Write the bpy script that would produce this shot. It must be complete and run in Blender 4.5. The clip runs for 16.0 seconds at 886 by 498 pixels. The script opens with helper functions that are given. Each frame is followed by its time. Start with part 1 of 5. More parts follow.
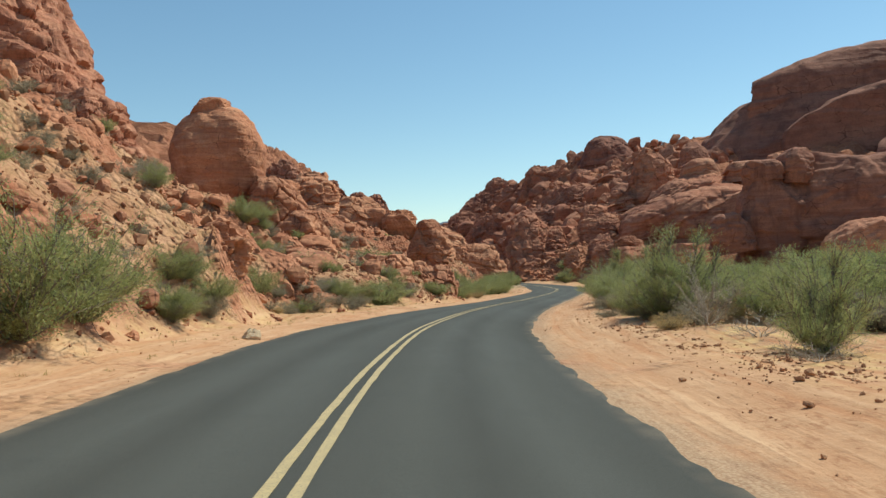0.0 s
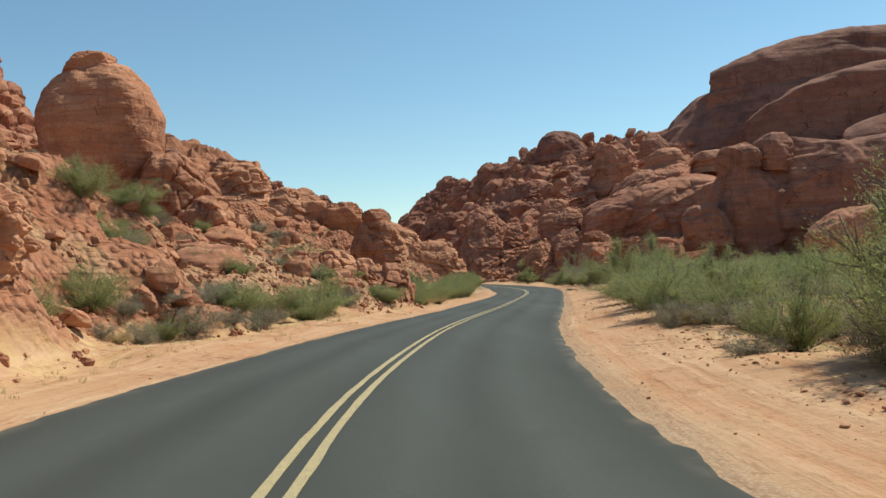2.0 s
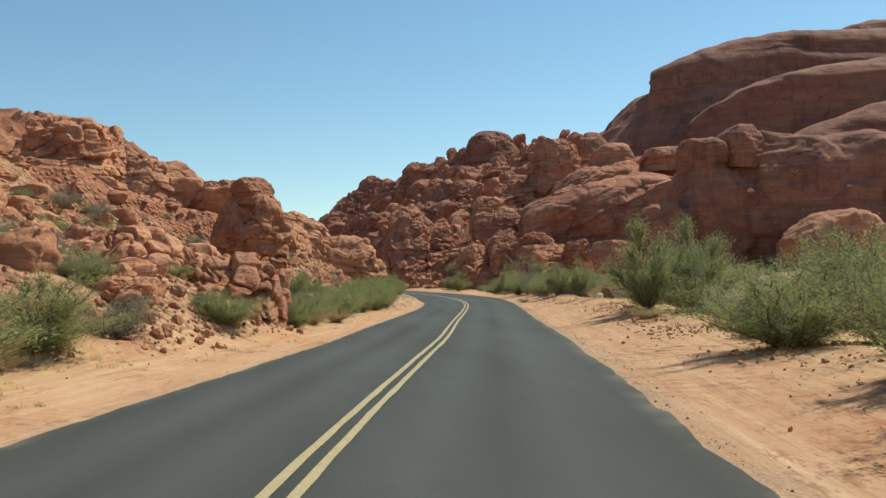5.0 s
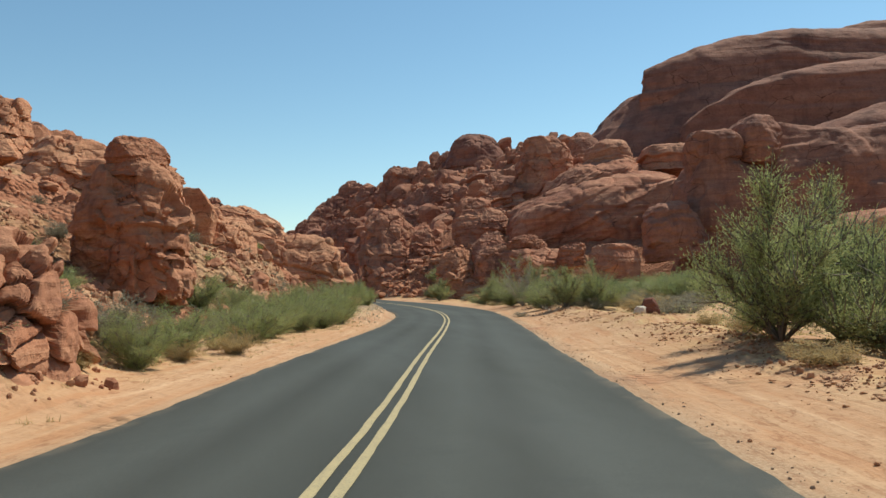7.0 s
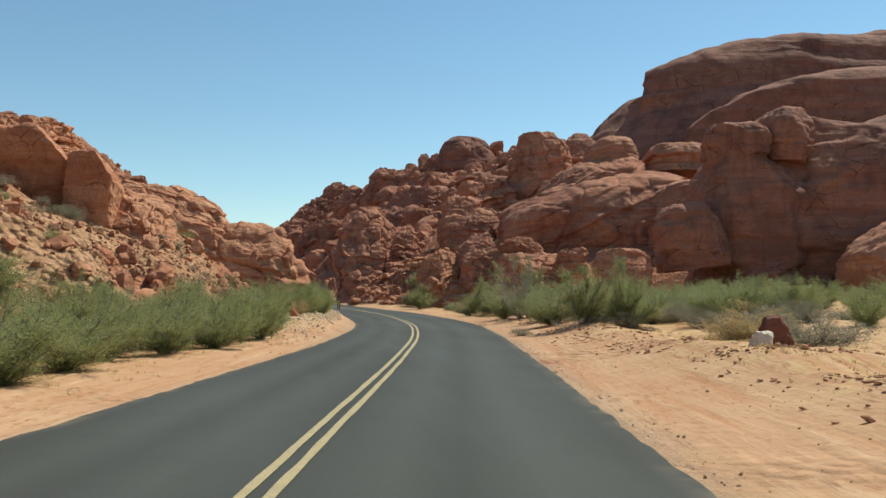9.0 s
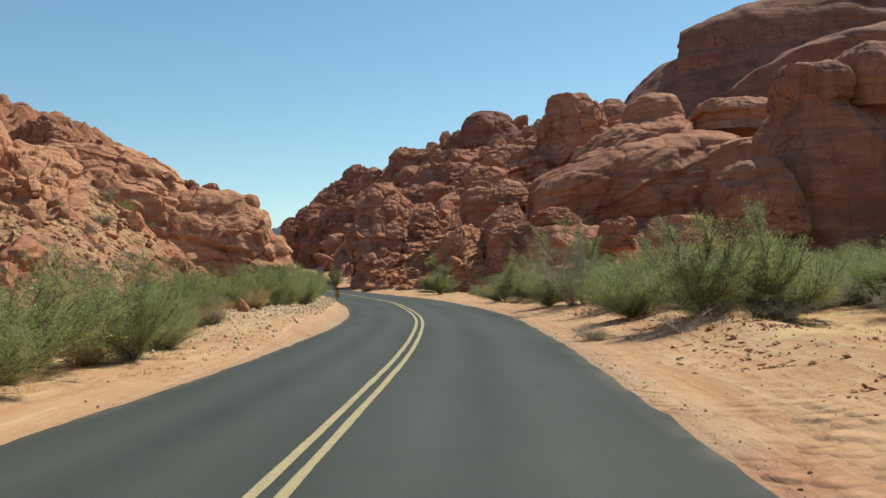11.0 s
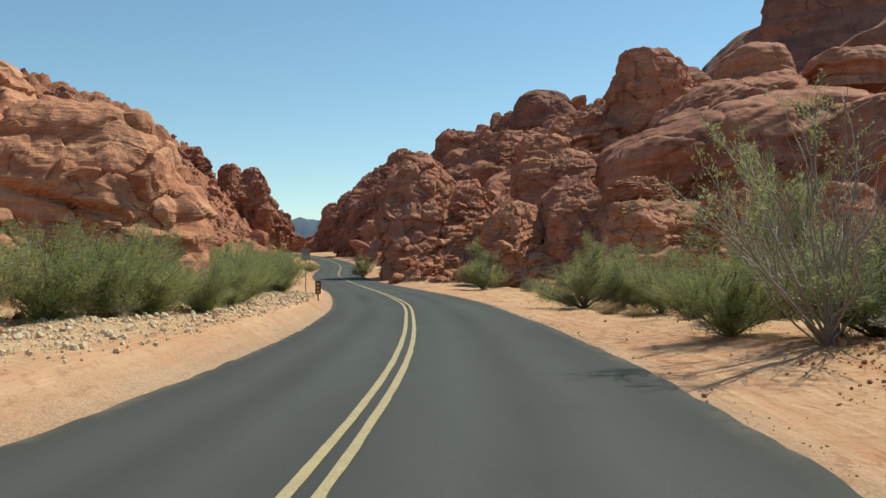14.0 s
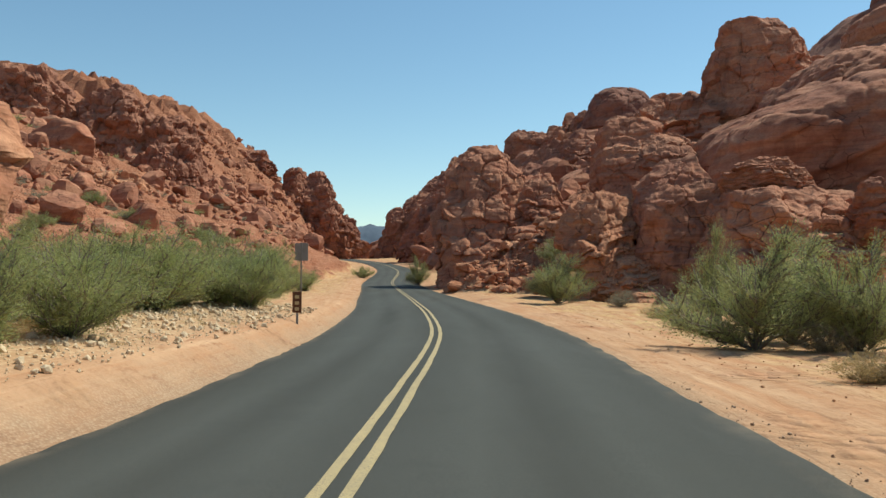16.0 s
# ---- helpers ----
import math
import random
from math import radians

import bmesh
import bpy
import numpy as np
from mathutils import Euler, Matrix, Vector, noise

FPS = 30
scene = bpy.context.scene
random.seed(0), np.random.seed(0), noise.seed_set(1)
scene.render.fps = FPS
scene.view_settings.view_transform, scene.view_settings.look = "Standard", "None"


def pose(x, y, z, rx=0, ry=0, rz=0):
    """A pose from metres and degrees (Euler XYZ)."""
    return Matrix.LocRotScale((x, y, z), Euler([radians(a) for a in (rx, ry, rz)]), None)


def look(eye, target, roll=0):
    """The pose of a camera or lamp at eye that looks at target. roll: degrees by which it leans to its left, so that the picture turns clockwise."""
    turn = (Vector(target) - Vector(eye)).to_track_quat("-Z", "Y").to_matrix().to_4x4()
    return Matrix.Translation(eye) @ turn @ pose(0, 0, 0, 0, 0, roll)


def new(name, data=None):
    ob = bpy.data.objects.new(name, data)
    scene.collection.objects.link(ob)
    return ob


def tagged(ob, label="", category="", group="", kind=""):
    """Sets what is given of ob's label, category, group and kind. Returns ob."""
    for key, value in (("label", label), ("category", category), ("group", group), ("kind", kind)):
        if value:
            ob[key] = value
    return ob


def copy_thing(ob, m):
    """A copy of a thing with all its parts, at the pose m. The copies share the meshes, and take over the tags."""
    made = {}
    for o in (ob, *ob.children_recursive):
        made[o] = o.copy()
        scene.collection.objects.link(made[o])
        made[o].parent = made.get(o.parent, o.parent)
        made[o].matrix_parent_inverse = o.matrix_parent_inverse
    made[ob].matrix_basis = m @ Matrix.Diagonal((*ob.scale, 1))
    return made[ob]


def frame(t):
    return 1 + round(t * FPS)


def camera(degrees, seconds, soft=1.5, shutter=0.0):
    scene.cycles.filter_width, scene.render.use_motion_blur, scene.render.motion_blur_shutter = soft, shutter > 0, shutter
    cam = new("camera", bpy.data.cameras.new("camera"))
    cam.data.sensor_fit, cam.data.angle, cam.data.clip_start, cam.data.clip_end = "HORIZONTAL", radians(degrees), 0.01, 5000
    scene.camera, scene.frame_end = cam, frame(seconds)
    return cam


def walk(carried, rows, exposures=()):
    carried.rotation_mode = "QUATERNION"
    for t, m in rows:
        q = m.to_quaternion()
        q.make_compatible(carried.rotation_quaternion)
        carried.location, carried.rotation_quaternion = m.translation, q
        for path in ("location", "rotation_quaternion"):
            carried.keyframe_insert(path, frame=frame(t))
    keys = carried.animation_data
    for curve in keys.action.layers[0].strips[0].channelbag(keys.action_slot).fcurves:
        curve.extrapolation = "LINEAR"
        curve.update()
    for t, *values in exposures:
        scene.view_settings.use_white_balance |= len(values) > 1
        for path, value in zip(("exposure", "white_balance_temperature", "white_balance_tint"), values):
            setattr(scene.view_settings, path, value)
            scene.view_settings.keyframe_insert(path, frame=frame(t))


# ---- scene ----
cam = camera(55.8, 16.0)
METRES, EYE, TILT, LEAN, TURN = 110.0, 1.35, 1.95, 1.8, 0.0
ROWS = [
    (0.0, 0.0, 0.0, 0.0, 0.0, 0.0, -0.0),
    (0.5, -0.0004, 0.0326, -0.0014, -0.99, -0.44, 0.91),
    (1.0, -0.0008, 0.0644, -0.0026, -1.81, -0.48, 1.19),
    (1.5, -0.0011, 0.0964, -0.0039, -2.25, -0.25, 1.09),
    (2.0, -0.0007, 0.1283, -0.0049, -3.41, 0.12, 0.94),
    (2.5, 0.0007, 0.1609, -0.0062, -4.54, 0.28, 0.71),
    (3.0, 0.003, 0.193, -0.0075, -5.56, 0.4, 0.03),
    (3.5, 0.0063, 0.224, -0.0084, -6.46, 0.54, -0.4),
    (4.0, 0.01, 0.2547, -0.0095, -7.63, 0.51, -0.52),
    (6.5, 0.0349, 0.4061, -0.0147, -9.26, 0.58, -0.39),
    (7.0, 0.0417, 0.4367, -0.0159, -9.78, 1.12, -0.56),
    (7.5, 0.0482, 0.4674, -0.0171, -10.0, 1.19, -0.8),
    (8.0, 0.0552, 0.498, -0.0183, -10.07, 1.38, -0.77),
    (8.5, 0.0624, 0.5283, -0.0197, -10.63, 1.67, -1.17),
    (9.0, 0.0693, 0.5578, -0.0206, -10.63, 1.71, -2.16),
    (11.5, 0.1003, 0.7073, -0.0257, -8.48, 0.27, -0.37),
    (12.0, 0.1059, 0.7377, -0.0267, -7.72, 0.17, -1.03),
    (12.5, 0.1117, 0.7689, -0.0276, -7.14, 0.38, -1.42),
    (13.0, 0.117, 0.7988, -0.0286, -6.67, 0.01, -1.29),
    (13.5, 0.1221, 0.8293, -0.0297, -6.29, -0.41, -1.15),
    (14.0, 0.1266, 0.8603, -0.0305, -5.42, -0.1, -1.54),
    (14.5, 0.1311, 0.8917, -0.0313, -4.47, -0.07, -1.86),
    (15.0, 0.135, 0.9231, -0.0323, -3.47, -0.16, -1.97),
    (15.5, 0.1386, 0.9552, -0.0333, -2.13, -0.1, -1.94),
    (16.0, 0.1419, 0.9866, -0.0342, -0.66, 0.29, -2.08),
]
walk(cam, [(t, pose(0, 0, EYE, TILT, LEAN, TURN) @ pose(METRES * x, METRES * y, METRES * z, 90 + pitch, roll, yaw)) for t, x, y, z, yaw, pitch, roll in ROWS],
     [(0.0, 0.15, 6500, -3), (16.0, 0.15, 6500, -3)])

# ---- light ----
SUN_ELEV, SUN_AZ = 54.0, 30.0        # degrees; azimuth from +x towards +y
world = bpy.data.worlds.new("desert_sky")
scene.world = world
world.use_nodes = True
wn, wl = world.node_tree.nodes, world.node_tree.links
sky = wn.new("ShaderNodeTexSky")
sky.sky_type, sky.sun_disc = "NISHITA", False
sky.sun_elevation, sky.sun_rotation = radians(SUN_ELEV), radians(90 - SUN_AZ)
sky.altitude, sky.air_density, sky.dust_density, sky.ozone_density = 700, 1.1, 0.1, 1.3
wn["Background"].inputs["Strength"].default_value = 0.116
clear = wn.new("ShaderNodeHueSaturation")       # very dry, clear desert air
clear.inputs["Saturation"].default_value = 1.06
clear.inputs["Hue"].default_value = 0.496
wl.new(sky.outputs["Color"], clear.inputs["Color"])
wl.new(clear.outputs["Color"], wn["Background"].inputs["Color"])
sun_data = bpy.data.lights.new("sun", "SUN")
sun_data.energy, sun_data.angle, sun_data.color = 4.8, radians(0.53), (1.0, 0.95, 0.87)
sun = new("sun", sun_data)
_ce = math.cos(radians(SUN_ELEV))
_to_sun = Vector((_ce * math.cos(radians(SUN_AZ)), _ce * math.sin(radians(SUN_AZ)), math.sin(radians(SUN_ELEV))))
sun.matrix_world = look(_to_sun * 300, (0, 0, 0))


# ---- noise ----
def _hash(ix, iy, iz, seed):
    h = (ix * 374761393 + iy * 668265263 + iz * 2147483647 + seed * 1274126177) & 0xFFFFFFFF
    h = ((h ^ (h >> 13)) * 1274126177) & 0xFFFFFFFF
    h = ((h ^ (h >> 16)) * 2246822519) & 0xFFFFFFFF
    return ((h ^ (h >> 15)) & 0xFFFFFF) / float(0xFFFFFF)


def vnoise(p, seed=0):
    """Smooth value noise in -1..1 at the rows of p."""
    f = np.floor(p)
    i = f.astype(np.int64)
    w = p - f
    w = w * w * w * (w * (w * 6 - 15) + 10)
    out = np.zeros(len(p))
    for dx in (0, 1):
        for dy in (0, 1):
            for dz in (0, 1):
                k = (w[:, 0] if dx else 1 - w[:, 0]) * (w[:, 1] if dy else 1 - w[:, 1]) * (w[:, 2] if dz else 1 - w[:, 2])
                out += k * _hash(i[:, 0] + dx, i[:, 1] + dy, i[:, 2] + dz, seed)
    return out * 2 - 1


def fbm(p, seed=0, octaves=4, gain=0.5):
    out, a, q = np.zeros(len(p)), 1.0, np.array(p, float)
    for k in range(octaves):
        out += a * vnoise(q, seed + k)
        a *= gain
        q = q * 2.03 + 17.1
    return out


def ridged(p, seed=0, octaves=4):
    out, a, q = np.zeros(len(p)), 1.0, np.array(p, float)
    for k in range(octaves):
        out += a * (1 - 2 * np.abs(vnoise(q, seed + k)))
        a *= 0.5
        q = q * 2.1 + 9.7
    return out


def fracture(p, seed=0):
    """Cells of a jittered lattice: a random value for each cell, and the distance to the joint between two cells."""
    base = np.floor(p).astype(np.int64)
    n = len(p)
    f1, f2, val = np.full(n, 9.0), np.full(n, 9.0), np.zeros(n)
    for dx in (-1, 0, 1):
        for dy in (-1, 0, 1):
            for dz in (-1, 0, 1):
                cx, cy, cz = base[:, 0] + dx, base[:, 1] + dy, base[:, 2] + dz
                r = _hash(cx, cy, cz, seed)
                ex = cx + 0.1 + 0.8 * r - p[:, 0]
                ey = cy + 0.1 + 0.8 * ((r * 97.13) % 1) - p[:, 1]
                ez = cz + 0.1 + 0.8 * ((r * 631.7) % 1) - p[:, 2]
                d = np.abs(ex) ** 3 + np.abs(ey) ** 3 + np.abs(ez) ** 3
                d = d ** (1 / 3)
                near = d < f1
                f2 = np.where(near, f1, np.minimum(f2, d))
                val = np.where(near, (r * 4177.3) % 1, val)
                f1 = np.where(near, d, f1)
    return val, f2 - f1


def xyz(x, y, z=0.0):
    x, y = np.broadcast_arrays(np.asarray(x, float), np.asarray(y, float))
    return np.stack([x.ravel(), y.ravel(), np.broadcast_to(z, x.shape).ravel()], 1)


def glide(at, table, column):
    """Smooth curve (monotone cubic) through a column of a table whose first column is the station."""
    t = np.array([r[0] for r in table], float)
    v = np.array([r[column] for r in table], float)
    s = np.diff(v) / np.diff(t)
    m = np.zeros(len(v))
    m[0], m[-1] = s[0], s[-1]
    for k in range(1, len(v) - 1):
        h0, h1 = t[k] - t[k - 1], t[k + 1] - t[k]
        m[k] = (s[k - 1] * h1 + s[k] * h0) / (h0 + h1)
        if column > 1:
            m[k] = 0 if s[k - 1] * s[k] <= 0 else np.sign(s[k]) * min(abs(m[k]), 3 * abs(s[k - 1]), 3 * abs(s[k]))
    at = np.asarray(at, float)
    a = np.clip(at, t[0], t[-1])
    i = np.clip(np.searchsorted(t, a) - 1, 0, len(t) - 2)
    h = t[i + 1] - t[i]
    u = (a - t[i]) / h
    r = (2 * u**3 - 3 * u**2 + 1) * v[i] + (u**3 - 2 * u**2 + u) * h * m[i] + (-2 * u**3 + 3 * u**2) * v[i + 1] + (u**3 - u**2) * h * m[i + 1]
    return r + np.where(at > t[-1], (at - t[-1]) * m[-1], 0) + np.where(at < t[0], (at - t[0]) * m[0], 0)


# ---- plan ----
# road: station y, centre x, height, bank (height gained per metre to the right)
ROAD = [
    (-90, 6.0, 0.5, -0.01), (-40, 0.8, 0.2, -0.02), (0, -1.0, 0.0, -0.026), (15, -1.08, -0.06, -0.026), (25, -0.56, -0.11, -0.02), (31, 0.17, -0.15, -0.012), (36, 0.92, -0.18, -0.008),
    (50, 3.83, -0.28, 0.01), (56, 5.15, -0.35, 0.015), (67.5, 7.44, -0.46, 0.02), (83, 10.63, -0.54, 0.025), (91, 12.16, -0.55, 0.028), (97, 13.13, -0.56, 0.03), (105.6, 14.28, -0.56, 0.035),
    (113, 14.91, -0.56, 0.035), (118.4, 15.23, -0.56, 0.035), (130, 15.7, -0.54, 0.03), (140, 15.5, -0.5, 0.03), (157, 14.6, -0.4, 0.02), (192, 12.2, 0.0, 0.0),
    (215, 10.5, 0.6, 0.0), (245, 10.0, 2.0, 0.0), (270, 8.6, 3.0, 0.0), (320, 2.0, 5.2, 0.0), (380, -10.0, 7.6, 0.0), (700, -42.0, 14.0, 0.0),
]
HALF = 3.25
# asphalt: station y, metres from the centre line to the left edge, to the right edge
EDGES = [(-90, 3.1, 3.1), (8, 3.04, 3.06), (23, 3.44, 3.08), (37, 3.24, 3.20), (56, 3.27, 3.16), (71, 3.42, 3.18), (89, 3.26, 3.17), (105, 3.05, 3.26), (116, 2.92, 3.22), (130, 3.1, 3.25), (420, 3.25, 3.25)]
# hills: station y, x of the foot, slope at the foot, height of the crest
LEFT = [
    (-90, -9, 0.9, 14), (0, -7.6, 1.0, 16), (18, -7.0, 1.1, 22), (30, -6.0, 1.25, 22), (45, -4.2, 0.75, 20), (58, 0.6, 0.45, 20), (75, 2.6, 0.5, 22), (91, 3.8, 0.62, 22),
    (106, 6.0, 0.62, 18), (113, 7.6, 0.7, 12.5), (118, 8.0, 1.0, 11), (124, 5, 0.8, 9), (132, -2, 0.5, 8), (165, -7, 0.3, 10), (195, -1, 0.45, 20), (230, 2.0, 0.5, 40),
    (260, 1.0, 0.54, 60), (290, -3, 0.53, 80), (330, -9, 0.7, 85), (400, -26, 0.9, 90), (520, -36, 2.0, 90), (700, -85, 2.0, 90),
]
RIGHT = [
    (-90, 60, 0.3, 6), (90, 95, 0.3, 8), (130, 72, 0.5, 12), (150, 62, 0.6, 12), (158, 44, 0.4, 12), (164, 30, 0.45, 12), (172, 21, 0.5, 15), (182, 17.0, 0.65, 18), (200, 17.0, 0.65, 22),
    (250, 15.5, 0.75, 36), (300, 12, 0.85, 44), (355, 12, 1.05, 54), (390, 8, 1.15, 54), (430, -2, 1.35, 50), (450, -5, 1.35, 50), (520, -4, 1.0, 20), (620, 30, 0.6, 10), (700, 60, 0.6, 10),
]


def road_x(y):
    return glide(y, ROAD, 1)


def road_heading(y):
    return (road_x(np.asarray(y) + 0.5) - road_x(np.asarray(y) - 0.5))


def road_z(y):
    return glide(np.minimum(y, 700), ROAD, 2)


def across(x, y):
    """Metres to the right of the road's centre line."""
    return (x - road_x(y)) / np.sqrt(1 + road_heading(y) ** 2)


def smooth(a, b, v):
    u = np.clip((v - a) / (b - a), 0, 1)
    return u * u * (3 - 2 * u)


def hill(x, y):
    """Height of the two hillsides over the valley floor."""
    x, y = np.broadcast_arrays(np.asarray(x, float), np.asarray(y, float))
    wob = 1.2 * fbm(xyz(0, y / 7.0), 5, 3).reshape(y.shape)
    out = np.zeros(x.shape)
    for table, sign in ((LEFT, -1), (RIGHT, 1)):
        d = np.maximum(sign * (x - glide(y, table, 1)) + wob, 0)
        crest = np.maximum(glide(y, table, 3), 2)
        s = np.maximum(glide(y, table, 2), 0.1)
        h = crest * (1 - np.exp(-s * d / crest))
        out = np.maximum(out, h * smooth(0, 2.0, d))
    return out


def soil_at(x, y):
    """Share of loose tan soil and small rubble between the ledges of the near slope."""
    p = xyz(x, y)
    return (smooth(-0.32, 0.25, fbm(p / 6.0, 111, 4)) * (1 - smooth(126, 150, p[:, 1]))).reshape(np.shape(x))


def height(x, y, rough=True):
    """Height of the ground at x, y."""
    x, y = np.broadcast_arrays(np.asarray(x, float), np.asarray(y, float))
    d = across(x, y)
    ad = np.abs(d)
    bank = glide(y, ROAD, 3)
    z = road_z(y) + bank * np.clip(d, -HALF, HALF) * (1 - smooth(4, 12, ad))
    z = z - 0.10 - 0.06 * smooth(HALF - 0.1, HALF + 2.5, ad) + 0.05 * np.clip(d - 11, 0, 60)
    z = z + 0.12 * np.exp(-((d - 6.6) / 0.7) ** 2) * smooth(30, 45, y) * (1 - smooth(96, 108, y))
    turnout = smooth(112, 122, y) * (1 - smooth(150, 165, y)) * (d > 0)
    z = z + 0.26 * smooth(3.5, 5.8, ad) * (1 - 0.85 * turnout)
    z = z + 0.20 * smooth(5.0, 7.0, d) * smooth(58, 68, y) * (1 - smooth(106, 118, y)) + 0.50 * smooth(3.05, 4.0, -d) * smooth(94, 104, y) * (1 - smooth(150, 165, y))
    far = smooth(500, 900, np.hypot(x, y - 150))
    h = hill(x, y) * (1 - far)
    if rough:
        p = xyz(x, y)
        off = smooth(HALF + 0.2, HALF + 5, ad)
        z = z + (off * 0.16 * fbm(p / 3.1, 3, 4).reshape(x.shape)) + smooth(HALF, HALF + 1, ad) * 0.02 * fbm(p / 0.45, 13, 2).reshape(x.shape)
        amount = smooth(0.15, 2.0, h)
        loose = soil_at(x, y)
        near = 1 + smooth(150, 300, y) * 2.2
        q = p.copy()
        q[:, 2] = 1.5 * h.ravel()
        on = (amount > 0).ravel() & (np.abs(x - 20) < 220).ravel()
        relief = np.zeros(x.size)
        k, qq = near.ravel()[on], q[on]
        v1, c1 = fracture(qq / (3.4 * k)[:, None] + 0.25 * np.stack([fbm(qq / (2.0 * k)[:, None], 61, 2)] * 3, 1), 7)
        v2, c2 = fracture(qq / (1.15 * k)[:, None], 8)
        relief[on] = k * (1.25 * (v1 - 0.45) - 0.45 * np.exp(-c1 / 0.08) + (0.06 + 0.36 * smooth(0.0, 0.35, fbm(qq / (6.0 * k)[:, None], 71, 2))) * ((v2 - 0.5) - 0.4 * np.exp(-c2 / 0.12)) + 0.10 * fbm(qq / (0.7 * k)[:, None], 72, 2)
                          + 0.8 * fbm(qq / (9.0 * k)[:, None], 31, 3))
        step = 2.3 * near
        u = h / step + 0.4 * fbm(p / 9.0, 35, 2).reshape(x.shape)
        u = u - np.floor(u)
        ledge = step * (smooth(0.5, 0.92, u) - u) * (1 - loose) * (1 - 0.85 * smooth(118, 160, y)) * (1 - smooth(7, 12, h))
        h = h + amount * ((1 - 0.5 * loose) * (1 - 0.6 * smooth(150, 200, y) * (x < road_x(y))) * relief.reshape(x.shape) + 0.65 * ledge + 0.07 * h * fbm(p / 6.0, 36, 2).reshape(x.shape))
    return z + np.maximum(h, 0)


# ---- materials ----
def material(name, rough=0.9, spec=0.25):
    m = bpy.data.materials.new(name)
    m.use_nodes = True
    b = m.node_tree.nodes["Principled BSDF"]
    b.inputs["Roughness"].default_value = rough
    b.inputs["Specular IOR Level"].default_value = spec
    return m, m.node_tree.nodes, m.node_tree.links, b


class Graph:
    """Short hand for a material's nodes."""

    def __init__(self, name, rough=0.9, spec=0.25):
        self.m, self.n, self.l, self.b = material(name, rough, spec)
        self.co = self.n.new("ShaderNodeNewGeometry").outputs["Position"]

    def put(self, socket, value):
        if isinstance(value, bpy.types.NodeSocket):
            self.l.new(value, socket)
        elif isinstance(value, (tuple, list)) and len(value) == 3 and socket.type == "RGBA":
            socket.default_value = (*value, 1)
        else:
            socket.default_value = value

    def scaled(self, sx, sy, sz, co=None):
        v = self.n.new("ShaderNodeVectorMath")
        v.operation = "MULTIPLY"
        self.put(v.inputs[0], co or self.co)
        v.inputs[1].default_value = (sx, sy, sz)
        return v.outputs[0]

    def noise(self, scale, detail=5.0, rough=0.55, co=None, warp=0.0):
        t = self.n.new("ShaderNodeTexNoise")
        t.inputs["Scale"].default_value, t.inputs["Detail"].default_value = scale, detail
        t.inputs["Roughness"].default_value, t.inputs["Distortion"].default_value = rough, warp
        self.put(t.inputs["Vector"], co or self.co)
        return t.outputs["Fac"]

    def cells(self, scale, feature="F1", co=None):
        t = self.n.new("ShaderNodeTexVoronoi")
        t.feature = feature
        t.inputs["Scale"].default_value = scale
        self.put(t.inputs["Vector"], co or self.co)
        return t.outputs["Distance"], t.outputs.get("Color")

    def ramp(self, value, *stops):
        r = self.n.new("ShaderNodeValToRGB")
        e = r.color_ramp.elements
        while len(e) < len(stops):
            e.new(0.5)
        for k, (at, c) in enumerate(stops):
            e[k].position = at
            e[k].color = (c, c, c, 1) if isinstance(c, (int, float)) else (*c, 1)
        self.put(r.inputs[0], value)
        return r.outputs[0]

    def mix(self, f, a, b, mode="MIX"):
        x = self.n.new("ShaderNodeMix")
        x.data_type, x.blend_type = "RGBA", mode
        self.put(x.inputs[0], f)
        self.put(x.inputs[6], a)
        self.put(x.inputs[7], b)
        return x.outputs[2]

    def math(self, op, a, b=0.0):
        x = self.n.new("ShaderNodeMath")
        x.operation = op
        self.put(x.inputs[0], a)
        self.put(x.inputs[1], b)
        return x.outputs[0]

    def attribute(self, name):
        a = self.n.new("ShaderNodeAttribute")
        a.attribute_name = name
        return a.outputs["Fac"]

    def lane(self, sx, sy):
        """Coordinates that run along the road."""
        y = self.n.new("ShaderNodeSeparateXYZ")
        self.put(y.inputs[0], self.co)
        c = self.n.new("ShaderNodeCombineXYZ")
        self.put(c.inputs[0], self.math("MULTIPLY", self.attribute("across"), sx))
        self.put(c.inputs[1], self.math("MULTIPLY", y.outputs[1], sy))
        return c.outputs[0]

    def random(self):
        return self.n.new("ShaderNodeObjectInfo").outputs["Random"]

    def island(self):
        return self.n.new("ShaderNodeNewGeometry").outputs["Random Per Island"]

    def bump(self, h, strength=0.5, distance=0.1, under=None):
        x = self.n.new("ShaderNodeBump")
        x.inputs["Strength"].default_value, x.inputs["Distance"].default_value = strength, distance
        self.put(x.inputs["Height"], h)
        if under:
            self.put(x.inputs["Normal"], under)
        return x.outputs[0]

    def done(self, color, normal=None, rough=None):
        self.put(self.b.inputs["Base Color"], color)
        if normal:
            self.put(self.b.inputs["Normal"], normal)
        if rough is not None:
            self.put(self.b.inputs["Roughness"], rough)
        return self.m


